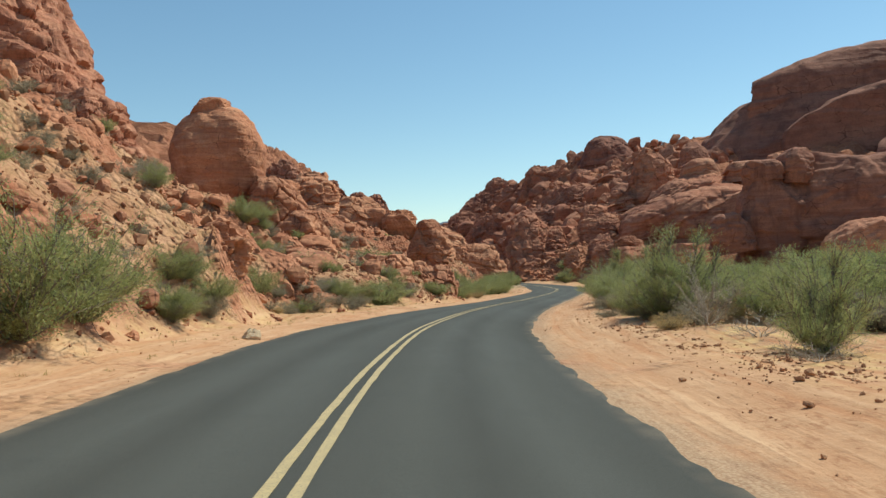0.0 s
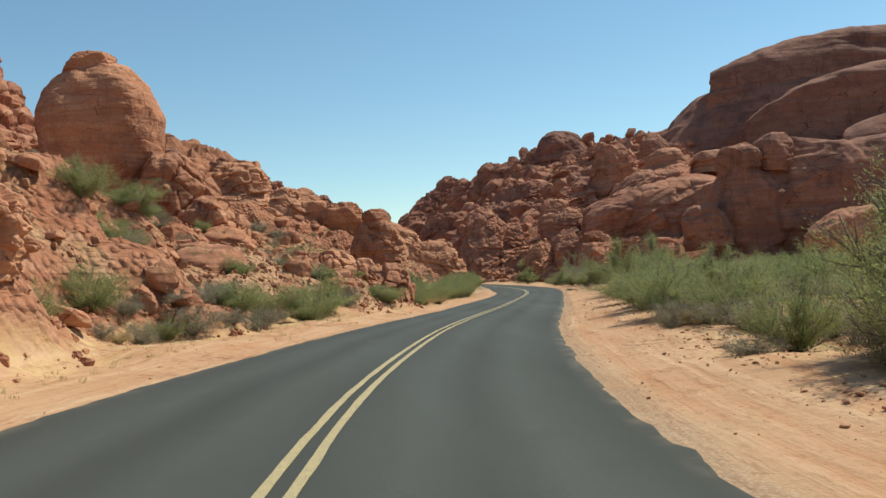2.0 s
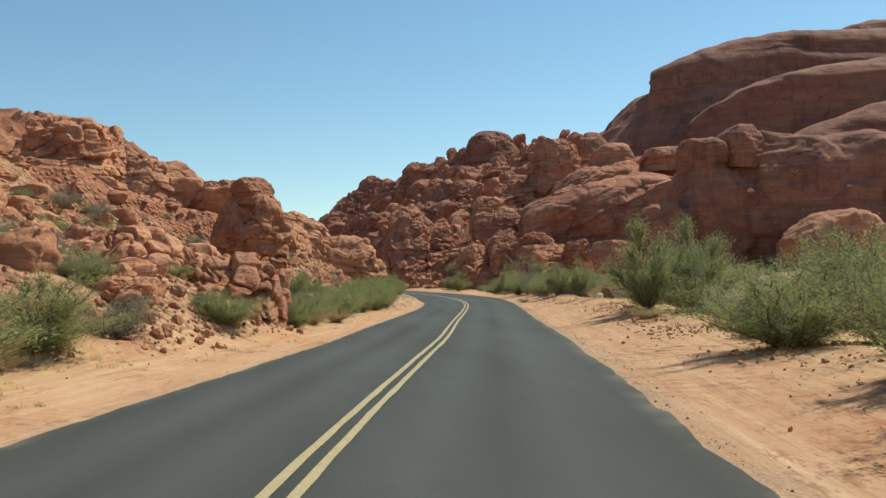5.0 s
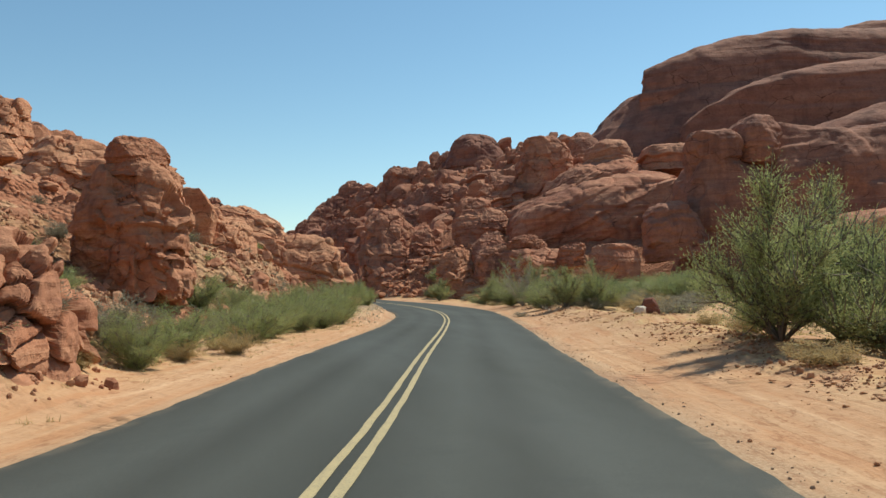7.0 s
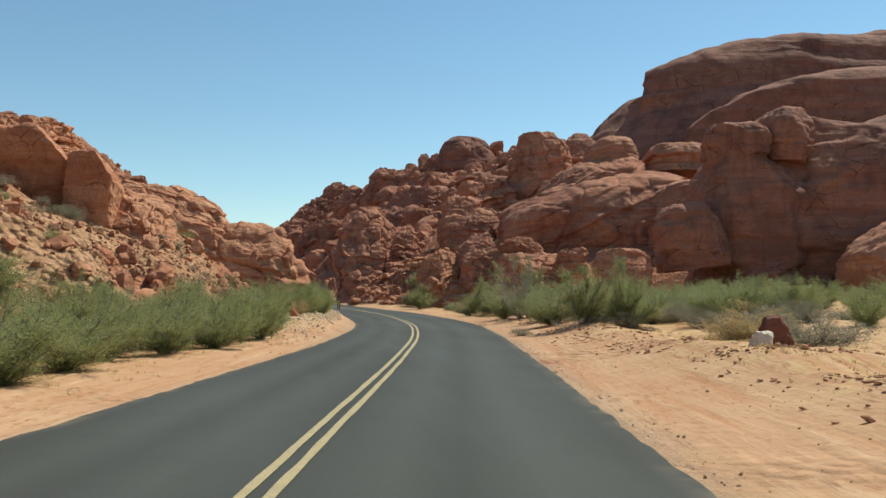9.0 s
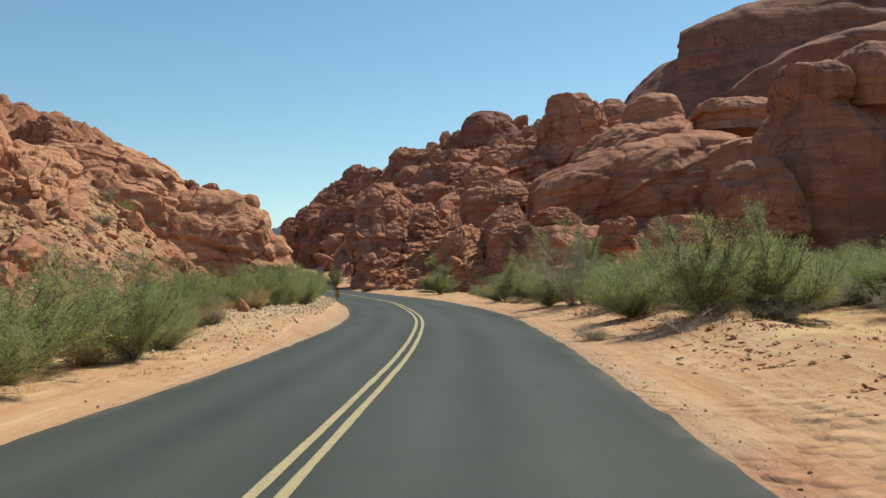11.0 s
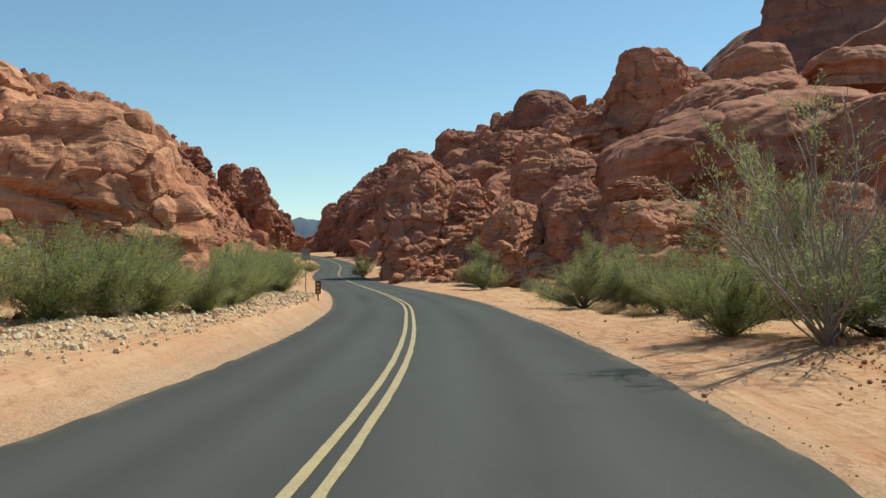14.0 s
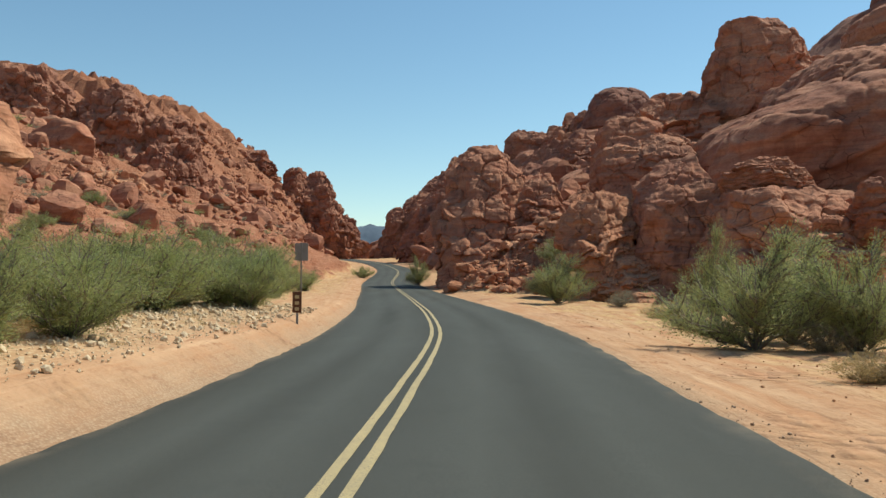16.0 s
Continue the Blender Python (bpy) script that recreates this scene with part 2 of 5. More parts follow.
def sandstone(name, main, pale, dark, size=1.0, varnish=0.5):
    """Bedded red sandstone: soft beds, blotches, dark varnish, stains that run down the faces, a few cracks."""
    g = Graph(name, 0.92, 0.15)
    big = g.noise(0.075 / size, 4, 0.6)
    mid = g.noise(0.6 / size, 6, 0.65)
    fine = g.noise(5.0 / size, 6, 0.7)
    beds = g.noise(1.0, 4, 0.55, g.scaled(0.10 / size, 0.10 / size, 1.0 / size), 1.1)
    thin = g.noise(1.0, 3, 0.6, g.scaled(0.25 / size, 0.25 / size, 4.5 / size), 0.7)
    c = g.mix(g.ramp(beds, (0.36, 0.0), (0.68, 0.9)), main, pale)
    c = g.mix(g.math("MULTIPLY", g.ramp(thin, (0.36, 0.5), (0.52, 0.0)), g.ramp(big, (0.42, 0.0), (0.60, 1.0))), c, dark)
    c = g.mix(g.ramp(mid, (0.46, 0.0), (0.74, varnish)), c, dark)
    c = g.mix(g.ramp(g.math("ADD", big, g.math("MULTIPLY", mid, 0.25)), (0.60, 0.0), (0.80, 0.35 + 0.5 * varnish)), c, g.mix(0.75, main, dark))
    c = g.mix(g.math("MULTIPLY", g.random(), 0.3), c, g.mix(g.island(), main, pale))
    streak = g.noise(1.0, 5, 0.65, g.scaled(0.7 / size, 0.7 / size, 0.07 / size), 0.4)
    c = g.mix(g.math("MULTIPLY", g.ramp(streak, (0.52, 0.0), (0.64, 1.0)), g.ramp(big, (0.40, 0.1), (0.62, 0.35 + 0.4 * varnish))), c, g.mix(0.3, dark, (0.06, 0.035, 0.03)))
    c = g.mix(g.ramp(fine, (0.33, 0.4), (0.55, 0.0)), c, g.mix(0.6, main, (0.06, 0.025, 0.016)))
    edge, _ = g.cells(0.42 / size, "DISTANCE_TO_EDGE", g.scaled(1.0, 1.0, 1.7))
    crack = g.math("MULTIPLY", g.ramp(g.math("ADD", edge, g.math("MULTIPLY", fine, 0.05)), (0.028, 1.0), (0.05, 0.0)), g.ramp(g.noise(0.35 / size, 3), (0.50, 0.0), (0.60, 0.8)))
    c = g.mix(crack, c, (0.07, 0.028, 0.02))
    n = g.bump(fine, 0.45, 0.09 * size)
    n = g.bump(thin, 0.3, 0.10 * size, n)
    n = g.bump(beds, 0.5, 0.30 * size, n)
    n = g.bump(mid, 0.55, 0.40 * size, n)
    n = g.bump(crack, -0.5, 0.2 * size, n)
    return g.done(c, n)


RED = sandstone("red_sandstone", (0.37, 0.142, 0.083), (0.54, 0.275, 0.165), (0.17, 0.066, 0.047))
ORANGE = sandstone("orange_sandstone", (0.435, 0.178, 0.095), (0.58, 0.305, 0.175), (0.20, 0.077, 0.049), 0.6, 0.4)
VARNISHED = sandstone("varnished_sandstone", (0.235, 0.098, 0.068), (0.34, 0.165, 0.112), (0.105, 0.048, 0.04), 2.6, 0.8)
# darker RED: the rock wall's shade put into the colour; red_rock's own brown
SHADE_BROWN = sandstone("shade_brown_sandstone", (0.25, 0.102, 0.068), (0.39, 0.185, 0.12), (0.11, 0.048, 0.038), 1.3, 0.6)
FAR_RED = sandstone("far_red_sandstone", (0.295, 0.120, 0.075), (0.45, 0.220, 0.138), (0.15, 0.058, 0.045), 2.0)


def ground_material():
    g = Graph("desert_ground", 0.95, 0.1)
    rub = g.attribute("rubble")
    grain = g.noise(9.0, 6, 0.7)
    big = g.noise(0.35, 5, 0.6)
    mid = g.noise(1.7, 5, 0.6)
    sand = g.mix(g.ramp(big, (0.35, 0.0), (0.7, 1.0)), (0.50, 0.30, 0.175), (0.44, 0.24, 0.132))
    straw = g.mix(g.ramp(mid, (0.42, 0.0), (0.6, 0.75)), sand, (0.55, 0.39, 0.175))
    straw = g.mix(g.ramp(g.noise(0.8, 5, 0.7), (0.52, 0.0), (0.66, 0.7)), straw, (0.33, 0.16, 0.085))
    verge = g.attribute("verge")
    sand = g.mix(verge, sand, straw)
    dots, _ = g.cells(6.0)
    speck = g.math("MULTIPLY", g.ramp(dots, (0.10, 1.0), (0.2, 0.0)), g.ramp(mid, (0.45, 0.0), (0.62, 0.8)))
    sand = g.mix(speck, sand, (0.27, 0.12, 0.065))
    sand = g.mix(g.ramp(grain, (0.3, 0.4), (0.5, 0.0)), sand, (0.36, 0.18, 0.09))
    ruts = g.noise(1.0, 5, 0.62, g.lane(3.2, 0.16), 0.35)
    sand = g.mix(g.ramp(ruts, (0.34, 0.75), (0.50, 0.0)), sand, (0.42, 0.20, 0.10))
    sand = g.mix(g.ramp(ruts, (0.54, 0.0), (0.70, 0.6)), sand, (0.60, 0.385, 0.235))
    crumbs = g.noise(1.0, 6, 0.75, g.lane(7.0, 2.0), 0.2)
    sand = g.mix(g.math("MULTIPLY", g.ramp(crumbs, (0.52, 0.0), (0.60, 0.85)), g.ramp(g.noise(0.5, 3, 0.6), (0.42, 0.15), (0.6, 1.0))), sand, (0.31, 0.145, 0.075))
    rim = g.ramp(g.math("ADD", g.math("SUBTRACT", g.math("ABSOLUTE", g.attribute("across")), 3.3), g.math("MULTIPLY", mid, 0.8)), (0.35, 1.0), (0.95, 0.0))
    grit, _ = g.cells(26.0)
    gravel = g.mix(g.ramp(grit, (0.15, 0.0), (0.6, 1.0)), (0.42, 0.31, 0.21), (0.24, 0.16, 0.105))
    sand = g.mix(g.math("MULTIPLY", rim, 0.6), sand, gravel)
    pale = g.mix(g.ramp(g.cells(9.0)[0], (0.2, 0.0), (0.5, 1.0)), (0.60, 0.45, 0.28), (0.40, 0.25, 0.14))
    sand = g.mix(g.math("MULTIPLY", g.attribute("pale"), 0.8), sand, pale)
    beds = g.noise(1.0, 5, 0.6, g.scaled(0.3, 0.3, 2.5), 0.8)
    rock = g.mix(g.ramp(beds, (0.35, 0.0), (0.68, 1.0)), (0.355, 0.142, 0.078), (0.45, 0.22, 0.132))
    rock = g.mix(g.ramp(mid, (0.45, 0.0), (0.75, 0.6)), rock, (0.24, 0.09, 0.048))
    soil = g.ramp(g.math("ADD", g.attribute("soil"), g.math("MULTIPLY", g.noise(0.9, 5, 0.7), 0.5)), (0.42, 0.0), (0.85, 0.85))
    rock = g.mix(soil, rock, g.mix(g.ramp(mid, (0.4, 0.0), (0.6, 1.0)), (0.48, 0.278, 0.162), (0.39, 0.23, 0.12)))
    lumps, _ = g.cells(2.6)
    rock = g.mix(g.math("MULTIPLY", soil, g.ramp(lumps, (0.10, 0.75), (0.26, 0.0))), rock, (0.27, 0.115, 0.066))
    rock = g.mix(g.ramp(g.noise(0.15, 5, 0.65), (0.52, 0.0), (0.66, 0.6)), rock, (0.25, 0.085, 0.045))
    rock = g.mix(g.ramp(grain, (0.32, 0.6), (0.52, 0.0)), rock, (0.14, 0.05, 0.028))
    c = g.mix(rub, sand, rock)
    stones, _ = g.cells(3.2)
    n = g.bump(grain, 0.5, 0.035)
    n = g.bump(mid, 0.4, 0.12, n)
    n = g.bump(ruts, 0.5, 0.10, n)
    hard = g.math("MULTIPLY", rub, g.math("ADD", beds, g.ramp(stones, (0.0, 1.0), (0.6, 0.0))))
    n = g.bump(hard, 0.8, 0.25, n)
    return g.done(c, n)


def asphalt():
    g = Graph("asphalt", 0.85, 0.14)
    grain = g.noise(55.0, 4, 0.8)
    soft = g.noise(0.5, 4, 0.6, g.scaled(1.0, 0.12, 1.0))
    blot = g.noise(1.3, 5, 0.6)
    c = g.mix(g.ramp(soft, (0.3, 0.0), (0.7, 1.0)), (0.053, 0.051, 0.043), (0.073, 0.070, 0.060))
    c = g.mix(g.math("MULTIPLY", g.attribute("worn"), 0.55), c, (0.110, 0.109, 0.096))
    c = g.mix(g.ramp(blot, (0.55, 0.0), (0.8, 0.35)), c, (0.05, 0.049, 0.045))
    c = g.mix(g.ramp(grain, (0.35, 0.5), (0.62, 0.0)), c, (0.035, 0.035, 0.033))
    c = g.mix(g.math("MULTIPLY", g.attribute("edge"), g.ramp(blot, (0.45, 0.05), (0.65, 0.4))), c, (0.30, 0.22, 0.15))
    return g.done(c, g.bump(grain, 0.35, 0.012), g.ramp(soft, (0.3, 0.86), (0.7, 0.74)))


def road_paint():
    g = Graph("yellow_road_paint", 0.7, 0.3)
    wear = g.noise(5.0, 6, 0.7)
    grain = g.noise(60.0, 3, 0.7)
    c = g.mix(g.ramp(wear, (0.35, 0.5), (0.6, 0.0)), (0.46, 0.345, 0.175), (0.32, 0.25, 0.14))
    c = g.mix(g.ramp(grain, (0.34, 0.7), (0.5, 0.0)), c, (0.12, 0.11, 0.09))
    return g.done(c, g.bump(grain, 0.3, 0.01))


def foliage(name, a, b, c):
    g = Graph(name, 0.75, 0.2)
    f = g.island()
    col = g.mix(f, a, b)
    col = g.mix(g.ramp(g.noise(1.6, 3), (0.45, 0.0), (0.7, 0.7)), col, c)
    col = g.mix(g.math("MULTIPLY", g.random(), 0.3), col, c)
    g.b.inputs["Subsurface Weight"].default_value = 0.0
    t = g.n.new("ShaderNodeBsdfTranslucent")
    g.put(t.inputs["Color"], col)
    s = g.n.new("ShaderNodeMixShader")
    s.inputs[0].default_value = 0.4
    g.l.new(g.b.outputs[0], s.inputs[1])
    g.l.new(t.outputs[0], s.inputs[2])
    g.l.new(s.outputs[0], g.n["Material Output"].inputs["Surface"])
    return g.done(col)


def plain(name, a, b, scale=20.0, rough=0.85):
    g = Graph(name, rough, 0.2)
    f = g.noise(scale, 5, 0.65)
    return g.done(g.mix(g.ramp(f, (0.3, 0.0), (0.7, 1.0)), a, b), g.bump(f, 0.3, 0.01))


GROUND = ground_material()
ASPHALT = asphalt()
PAINT = road_paint()
GREEN = foliage("creosote_leaves", (0.25, 0.285, 0.10), (0.40, 0.415, 0.165), (0.34, 0.345, 0.155))
OLIVE = foliage("mesquite_leaves", (0.285, 0.32, 0.12), (0.43, 0.44, 0.185), (0.38, 0.37, 0.175))
GREY = foliage("grey_sage_leaves", (0.27, 0.24, 0.165), (0.38, 0.335, 0.235), (0.21, 0.175, 0.115))
STRAW = foliage("dry_grass", (0.45, 0.33, 0.15), (0.55, 0.42, 0.21), (0.36, 0.24, 0.11))
BARK = plain("grey_bark", (0.14, 0.11, 0.085), (0.25, 0.205, 0.16))
PALE_BARK = plain("pale_bark", (0.22, 0.18, 0.14), (0.40, 0.34, 0.28))
DRY_WOOD = plain("bleached_wood", (0.24, 0.19, 0.15), (0.42, 0.35, 0.28))
CLOD = plain("sandy_clods", (0.34, 0.17, 0.085), (0.52, 0.29, 0.16), 12.0)
CLOD_DARK = plain("red_clods", (0.27, 0.12, 0.065), (0.43, 0.22, 0.12), 9.0)
GRIT = plain("brown_grit", (0.30, 0.19, 0.12), (0.46, 0.32, 0.21), 15.0)
PALE_STONE = plain("pale_limestone", (0.52, 0.375, 0.235), (0.66, 0.51, 0.35), 6.0)
WHITE_STONE = plain("white_limestone", (0.58, 0.47, 0.36), (0.72, 0.61, 0.49), 6.0)
SIGN_BROWN = plain("brown_sign_board", (0.11, 0.045, 0.022), (0.15, 0.06, 0.03), 8.0, 0.6)
SIGN_CREAM = plain("cream_sign_paint", (0.50, 0.38, 0.20), (0.58, 0.45, 0.25), 8.0, 0.6)
SIGN_BACK = plain("bare_aluminium", (0.26, 0.21, 0.18), (0.33, 0.28, 0.25), 6.0, 0.5)
STEEL = plain("weathered_steel", (0.20, 0.17, 0.15), (0.30, 0.27, 0.24), 15.0, 0.55)


# ---- building helpers ----
def mesh_object(name, verts, faces, mat, parent=None, label="", smooth_shade=True):
    me = bpy.data.meshes.new(name)
    verts = np.asarray(verts, np.float32)
    if isinstance(faces, np.ndarray):
        n, k = faces.shape
        me.vertices.add(len(verts))
        me.vertices.foreach_set("co", verts.ravel())
        me.loops.add(n * k)
        me.loops.foreach_set("vertex_index", faces.astype(np.int32).ravel())
        me.polygons.add(n)
        me.polygons.foreach_set("loop_start", np.arange(0, n * k, k, dtype=np.int32))
        me.update(calc_edges=True)
    else:
        me.from_pydata(verts.tolist(), [], faces)
    me.polygons.foreach_set("use_smooth", np.full(len(me.polygons), smooth_shade))
    me.materials.append(mat)
    ob = new(name, me)
    if parent:
        ob.parent = parent
    if label:
        ob["label"] = label
    return ob


def part(name, bm, mat, parent, label=""):
    me = bpy.data.meshes.new(name)
    bm.to_mesh(me)
    bm.free()
    me.materials.append(mat)
    ob = new(name, me)
    ob.parent = parent
    if label:
        ob["label"] = label
    return ob


def attribute(ob, name, values):
    a = ob.data.attributes.new(name, "FLOAT", "POINT")
    a.data.foreach_set("value", np.asarray(values, np.float32))


def grid_faces(rows, cols):
    k = np.arange(rows * cols).reshape(rows, cols)
    return np.stack([k[:-1, :-1], k[:-1, 1:], k[1:, 1:], k[1:, :-1]], -1).reshape(-1, 4)


_balls = {}


def ball(n):
    """Unit cube-sphere with n by n quads on a side."""
    if n not in _balls:
        a = np.tan(np.linspace(-1, 1, n + 1) * math.pi / 4)
        u, v = np.meshgrid(a, a, indexing="ij")
        o = np.ones_like(u)
        sides = [(o, u, v), (-o, v, u), (v, o, u), (u, -o, v), (u, v, o), (v, u, -o)]
        p = np.concatenate([np.stack([c.ravel() for c in s], 1) for s in sides])
        f = np.concatenate([grid_faces(n + 1, n + 1) + k * (n + 1) ** 2 for k in range(6)])
        key = np.round(p * 1e5).astype(np.int64)
        _, first, back = np.unique(key, axis=0, return_index=True, return_inverse=True)
        p = p[first]
        _balls[n] = (p / np.linalg.norm(p, axis=1, keepdims=True), back.ravel()[f])
    return _balls[n]


def rock(size, seed, n=24, boxy=3.0, cuts=8, bed=0.0, bed_depth=0.0, dip=(0.0, 0.0), lump=0.18, fine=0.04, cut_at=(0.55, 0.9), top=None, spread=0.0, cell=0.0, heave=0.0, lean=0.0, flare=0.22, shear=0.0, hollow=0.0, back=0.0):
    """A rock of the given size: a rounded block, warped, cut by joints, with beds and weathering. Its base is at z = 0."""
    rng = np.random.default_rng(seed)
    u, f = ball(n)
    half = np.array(size, float) / 2
    s = (np.abs(u) ** boxy).sum(1) ** (-1 / boxy)
    v = u * s[:, None]
    low = u[:, 2] < 0
    ring = np.hypot(v[:, 0], v[:, 1]) + 1e-6
    wide = np.where(low, np.clip(ring * 2.2, 0, 1) / ring * (1 + flare * np.clip(-u[:, 2], 0, 1)), 1.0)
    v[:, :2] *= wide[:, None] if flare >= 0 else 1.0
    v[:, 2] = np.where(low & (flare >= 0), v[:, 2] * 0.6, v[:, 2] * (1.4 if flare >= 0 else 1.0))
    v[:, 2] = v[:, 2] - (0.4 if flare >= 0 else 0.0)
    if top:
        k = 1 + (top - 1) * (v[:, 2:3] * 0.5 + 0.5)
        v[:, :2] *= k
    v = v * half
    m = float(np.mean(half))
    q = v / (m * 0.9) + seed * 3.7
    warp = np.stack([fbm(q, seed, 3), fbm(q + 31, seed + 5, 3), fbm(q + 67, seed + 9, 3)], 1)
    v = v + warp * lump * half
    for _ in range(cuts):
        a = rng.uniform(0, 2 * math.pi)
        e = rng.uniform(-0.35, 0.75)
        d = np.array([math.cos(a) * math.cos(e), math.sin(a) * math.cos(e), math.sin(e)])
        h = np.linalg.norm(half * d) * rng.uniform(*cut_at)
        over = np.maximum(v @ d - h, 0)
        v = v - np.outer(over * 0.88, d)
    out = v / half
    out /= np.linalg.norm(out, axis=1, keepdims=True) + 1e-9
    if bed:
        zz = v[:, 2] + dip[0] * v[:, 0] + dip[1] * v[:, 1] + 0.35 * bed * fbm(v / (m * 0.5), seed + 3, 2)
        b = np.zeros(len(v))
        for thick, amount in ((bed, 1.0), (bed * 0.37, 0.55), (bed * 0.15, 0.28)):
            q = zz / thick + 40.0
            k = np.floor(q)
            w = smooth(0.78, 1.0, q - k)
            zero = np.zeros(len(v), np.int64)
            h0, h1 = _hash(k.astype(np.int64), zero, zero, seed), _hash(k.astype(np.int64) + 1, zero, zero, seed)
            b += amount * ((h0 * (1 - w) + h1 * w) - 0.5) * 2.0
        b *= 0.65 + 0.5 * fbm(v / (m * 0.8), seed + 21, 2)
        flat = np.stack([out[:, 0], out[:, 1], np.zeros(len(v))], 1)
        v = v + flat * (b * bed_depth)[:, None]
    if cell:
        q = v.copy()
        q[:, 2] *= 1.5
        q = q / cell + 0.2 * warp + seed
        val, joint = fracture(q, seed)
        v = v + out * (heave * (val - 0.5) - 0.35 * heave * np.exp(-joint / 0.05))[:, None]
    if hollow:
        pit = smooth(0.15, 0.5, vnoise(v / (m * 0.42) + seed * 1.3, seed + 33)) * (0.4 + 0.6 * smooth(-0.9, 0.2, -v[:, 2] / half[2]))
        v = v - out * (hollow * pit)[:, None]
    w = fine * m
    v = v + out * (w * 2.2 * ridged(v / (m * 0.55) + 5, seed + 11, 4) * 0.5 + w * fbm(v / (m * 0.12), seed + 15, 3))[:, None]
    if lean:
        c, q = math.cos(radians(lean)), math.sin(radians(lean))
        v = np.stack([c * v[:, 0] + q * v[:, 2], v[:, 1], -q * v[:, 0] + c * v[:, 2]], 1)
    v[:, 2] += half[2] * (1 - spread)
    if shear:
        v[:, 0] += shear * v[:, 2]
    if back:
        v[:, 1] += back * v[:, 2]
    return v, f


def joined(pieces):
    vs, fs, k = [], [], 0
    for v, f in pieces:
        vs.append(v)
        fs.append(f + k)
        k += len(v)
    return np.concatenate(vs), np.concatenate(fs)


def turned(v, angle, at=(0, 0, 0), tilt=0.0):
    m = np.array((Euler((radians(tilt), 0, radians(angle)))).to_matrix())
    return v @ m.T + np.array(at)


# ---- ground ----
def spaced(*runs):
    out = [runs[0][0]]
    for a, b, step in runs:
        k = max(1, int(round((b - a) / step)))
        out += list(np.linspace(a, b, k + 1)[1:])
    return np.array(out)


def build_ground():
    ys = spaced((-2500, -300, 300), (-300, -60, 20), (-60, 4, 2.0), (4, 130, 0.42), (130, 230, 1.0), (230, 620, 2.6), (620, 900, 14), (900, 4500, 300))
    ds = spaced((-4500, -400, 400), (-400, -120, 14), (-120, -40, 2.2), (-40, -14, 0.55), (-14, 11, 0.26), (11, 34, 0.6), (34, 120, 2.2), (120, 400, 14), (400, 4500, 400))
    y, d = np.meshgrid(ys, ds, indexing="ij")
    x = road_x(np.clip(y, -90, 700)) + d * np.sqrt(1 + road_heading(np.clip(y, -90, 700)) ** 2)
    z = height(x, y)
    ob = mesh_object("ground", np.stack([x.ravel(), y.ravel(), z.ravel()], 1), grid_faces(len(ys), len(ds)), GROUND)
    h = hill(x, y).ravel()
    attribute(ob, "rubble", smooth(0.08, 0.7, h + 0.35 * fbm(xyz(x, y) / 1.7, 41, 3)))
    attribute(ob, "soil", soil_at(x, y).ravel())
    attribute(ob, "verge", smooth(4.6, 7.2, np.abs(d).ravel()))
    attribute(ob, "across", d.ravel())
    attribute(ob, "pale", (smooth(96, 103, y) * (1 - smooth(134, 142, y)) * smooth(-9.5, -8, d) * (1 - smooth(-5.0, -4.0, d))).ravel())
    quads = grid_faces(len(ys), len(ds))
    ob.data.polygons.foreach_set("use_smooth", (h[quads].mean(1) < 0.6) | (y.ravel()[quads].mean(1) < 45))
    return tagged(ob, "orange desert sand rising into red rubble slopes", "ground", kind="structure")


build_ground()


def build_road():
    ys = spaced((-80, 0, 1.5), (0, 130, 0.3), (130, 170, 0.5), (170, 420, 1.5))
    ds = np.array([-HALF - 0.12, -HALF - 0.015, -HALF, -3.0, -2.6, -2.1, -1.5, -0.9, -0.4, 0, 0.4, 0.9, 1.5, 2.1, 2.6, 3.0, HALF, HALF + 0.015, HALF + 0.12])
    y, d = np.meshgrid(ys, ds, indexing="ij")
    ragged = (0.03 + 0.03 * (d > 0) * (1 - smooth(40, 60, y))) * fbm(xyz(np.sign(d) * 9, y / 0.6), 51, 4, 0.7).reshape(y.shape) * (np.abs(d) > 3.0)
    dd = (d + np.sign(d) * ragged) * np.where(d < 0, glide(y, EDGES, 1), glide(y, EDGES, 2)) / HALF
    hd = road_heading(y)
    k = np.sqrt(1 + hd**2)
    x, yy = road_x(y) + dd / k, y - dd * hd / k
    z = road_z(y) + glide(y, ROAD, 3) * d + 0.006 * fbm(xyz(x, yy) / 2.0, 52, 2).reshape(x.shape) - 0.0035 * d**2
    z = np.where(np.abs(d) > HALF + 0.05, z - 0.12, z)
    ob = mesh_object("road", np.stack([x.ravel(), yy.ravel(), z.ravel()], 1), grid_faces(len(ys), len(ds)), ASPHALT)
    track = np.exp(-((np.abs(np.abs(d) - 1.5) - 0.75) / 0.38) ** 2)
    attribute(ob, "worn", track.ravel())
    attribute(ob, "edge", smooth(3.05, 3.3, np.abs(d)).ravel())
    tagged(ob, "worn dark grey two-lane asphalt road", "road", kind="structure")
    for side in (-1, 1):
        e = np.array([-0.047, 0.047]) + side * 0.107
        y, d = np.meshgrid(ys, e, indexing="ij")
        d = d + 0.008 * fbm(xyz(d * 60, y / 0.8), 53, 3).reshape(y.shape)
        hd = road_heading(y)
        k = np.sqrt(1 + hd**2)
        z = road_z(y) + glide(y, ROAD, 3) * d + 0.012
        line = mesh_object("centre_line", np.stack([(road_x(y) + d / k).ravel(), (y - d * hd / k).ravel(), z.ravel()], 1), grid_faces(len(ys), 2), PAINT, ob)
        line["label"] = "worn yellow painted line"


build_road()


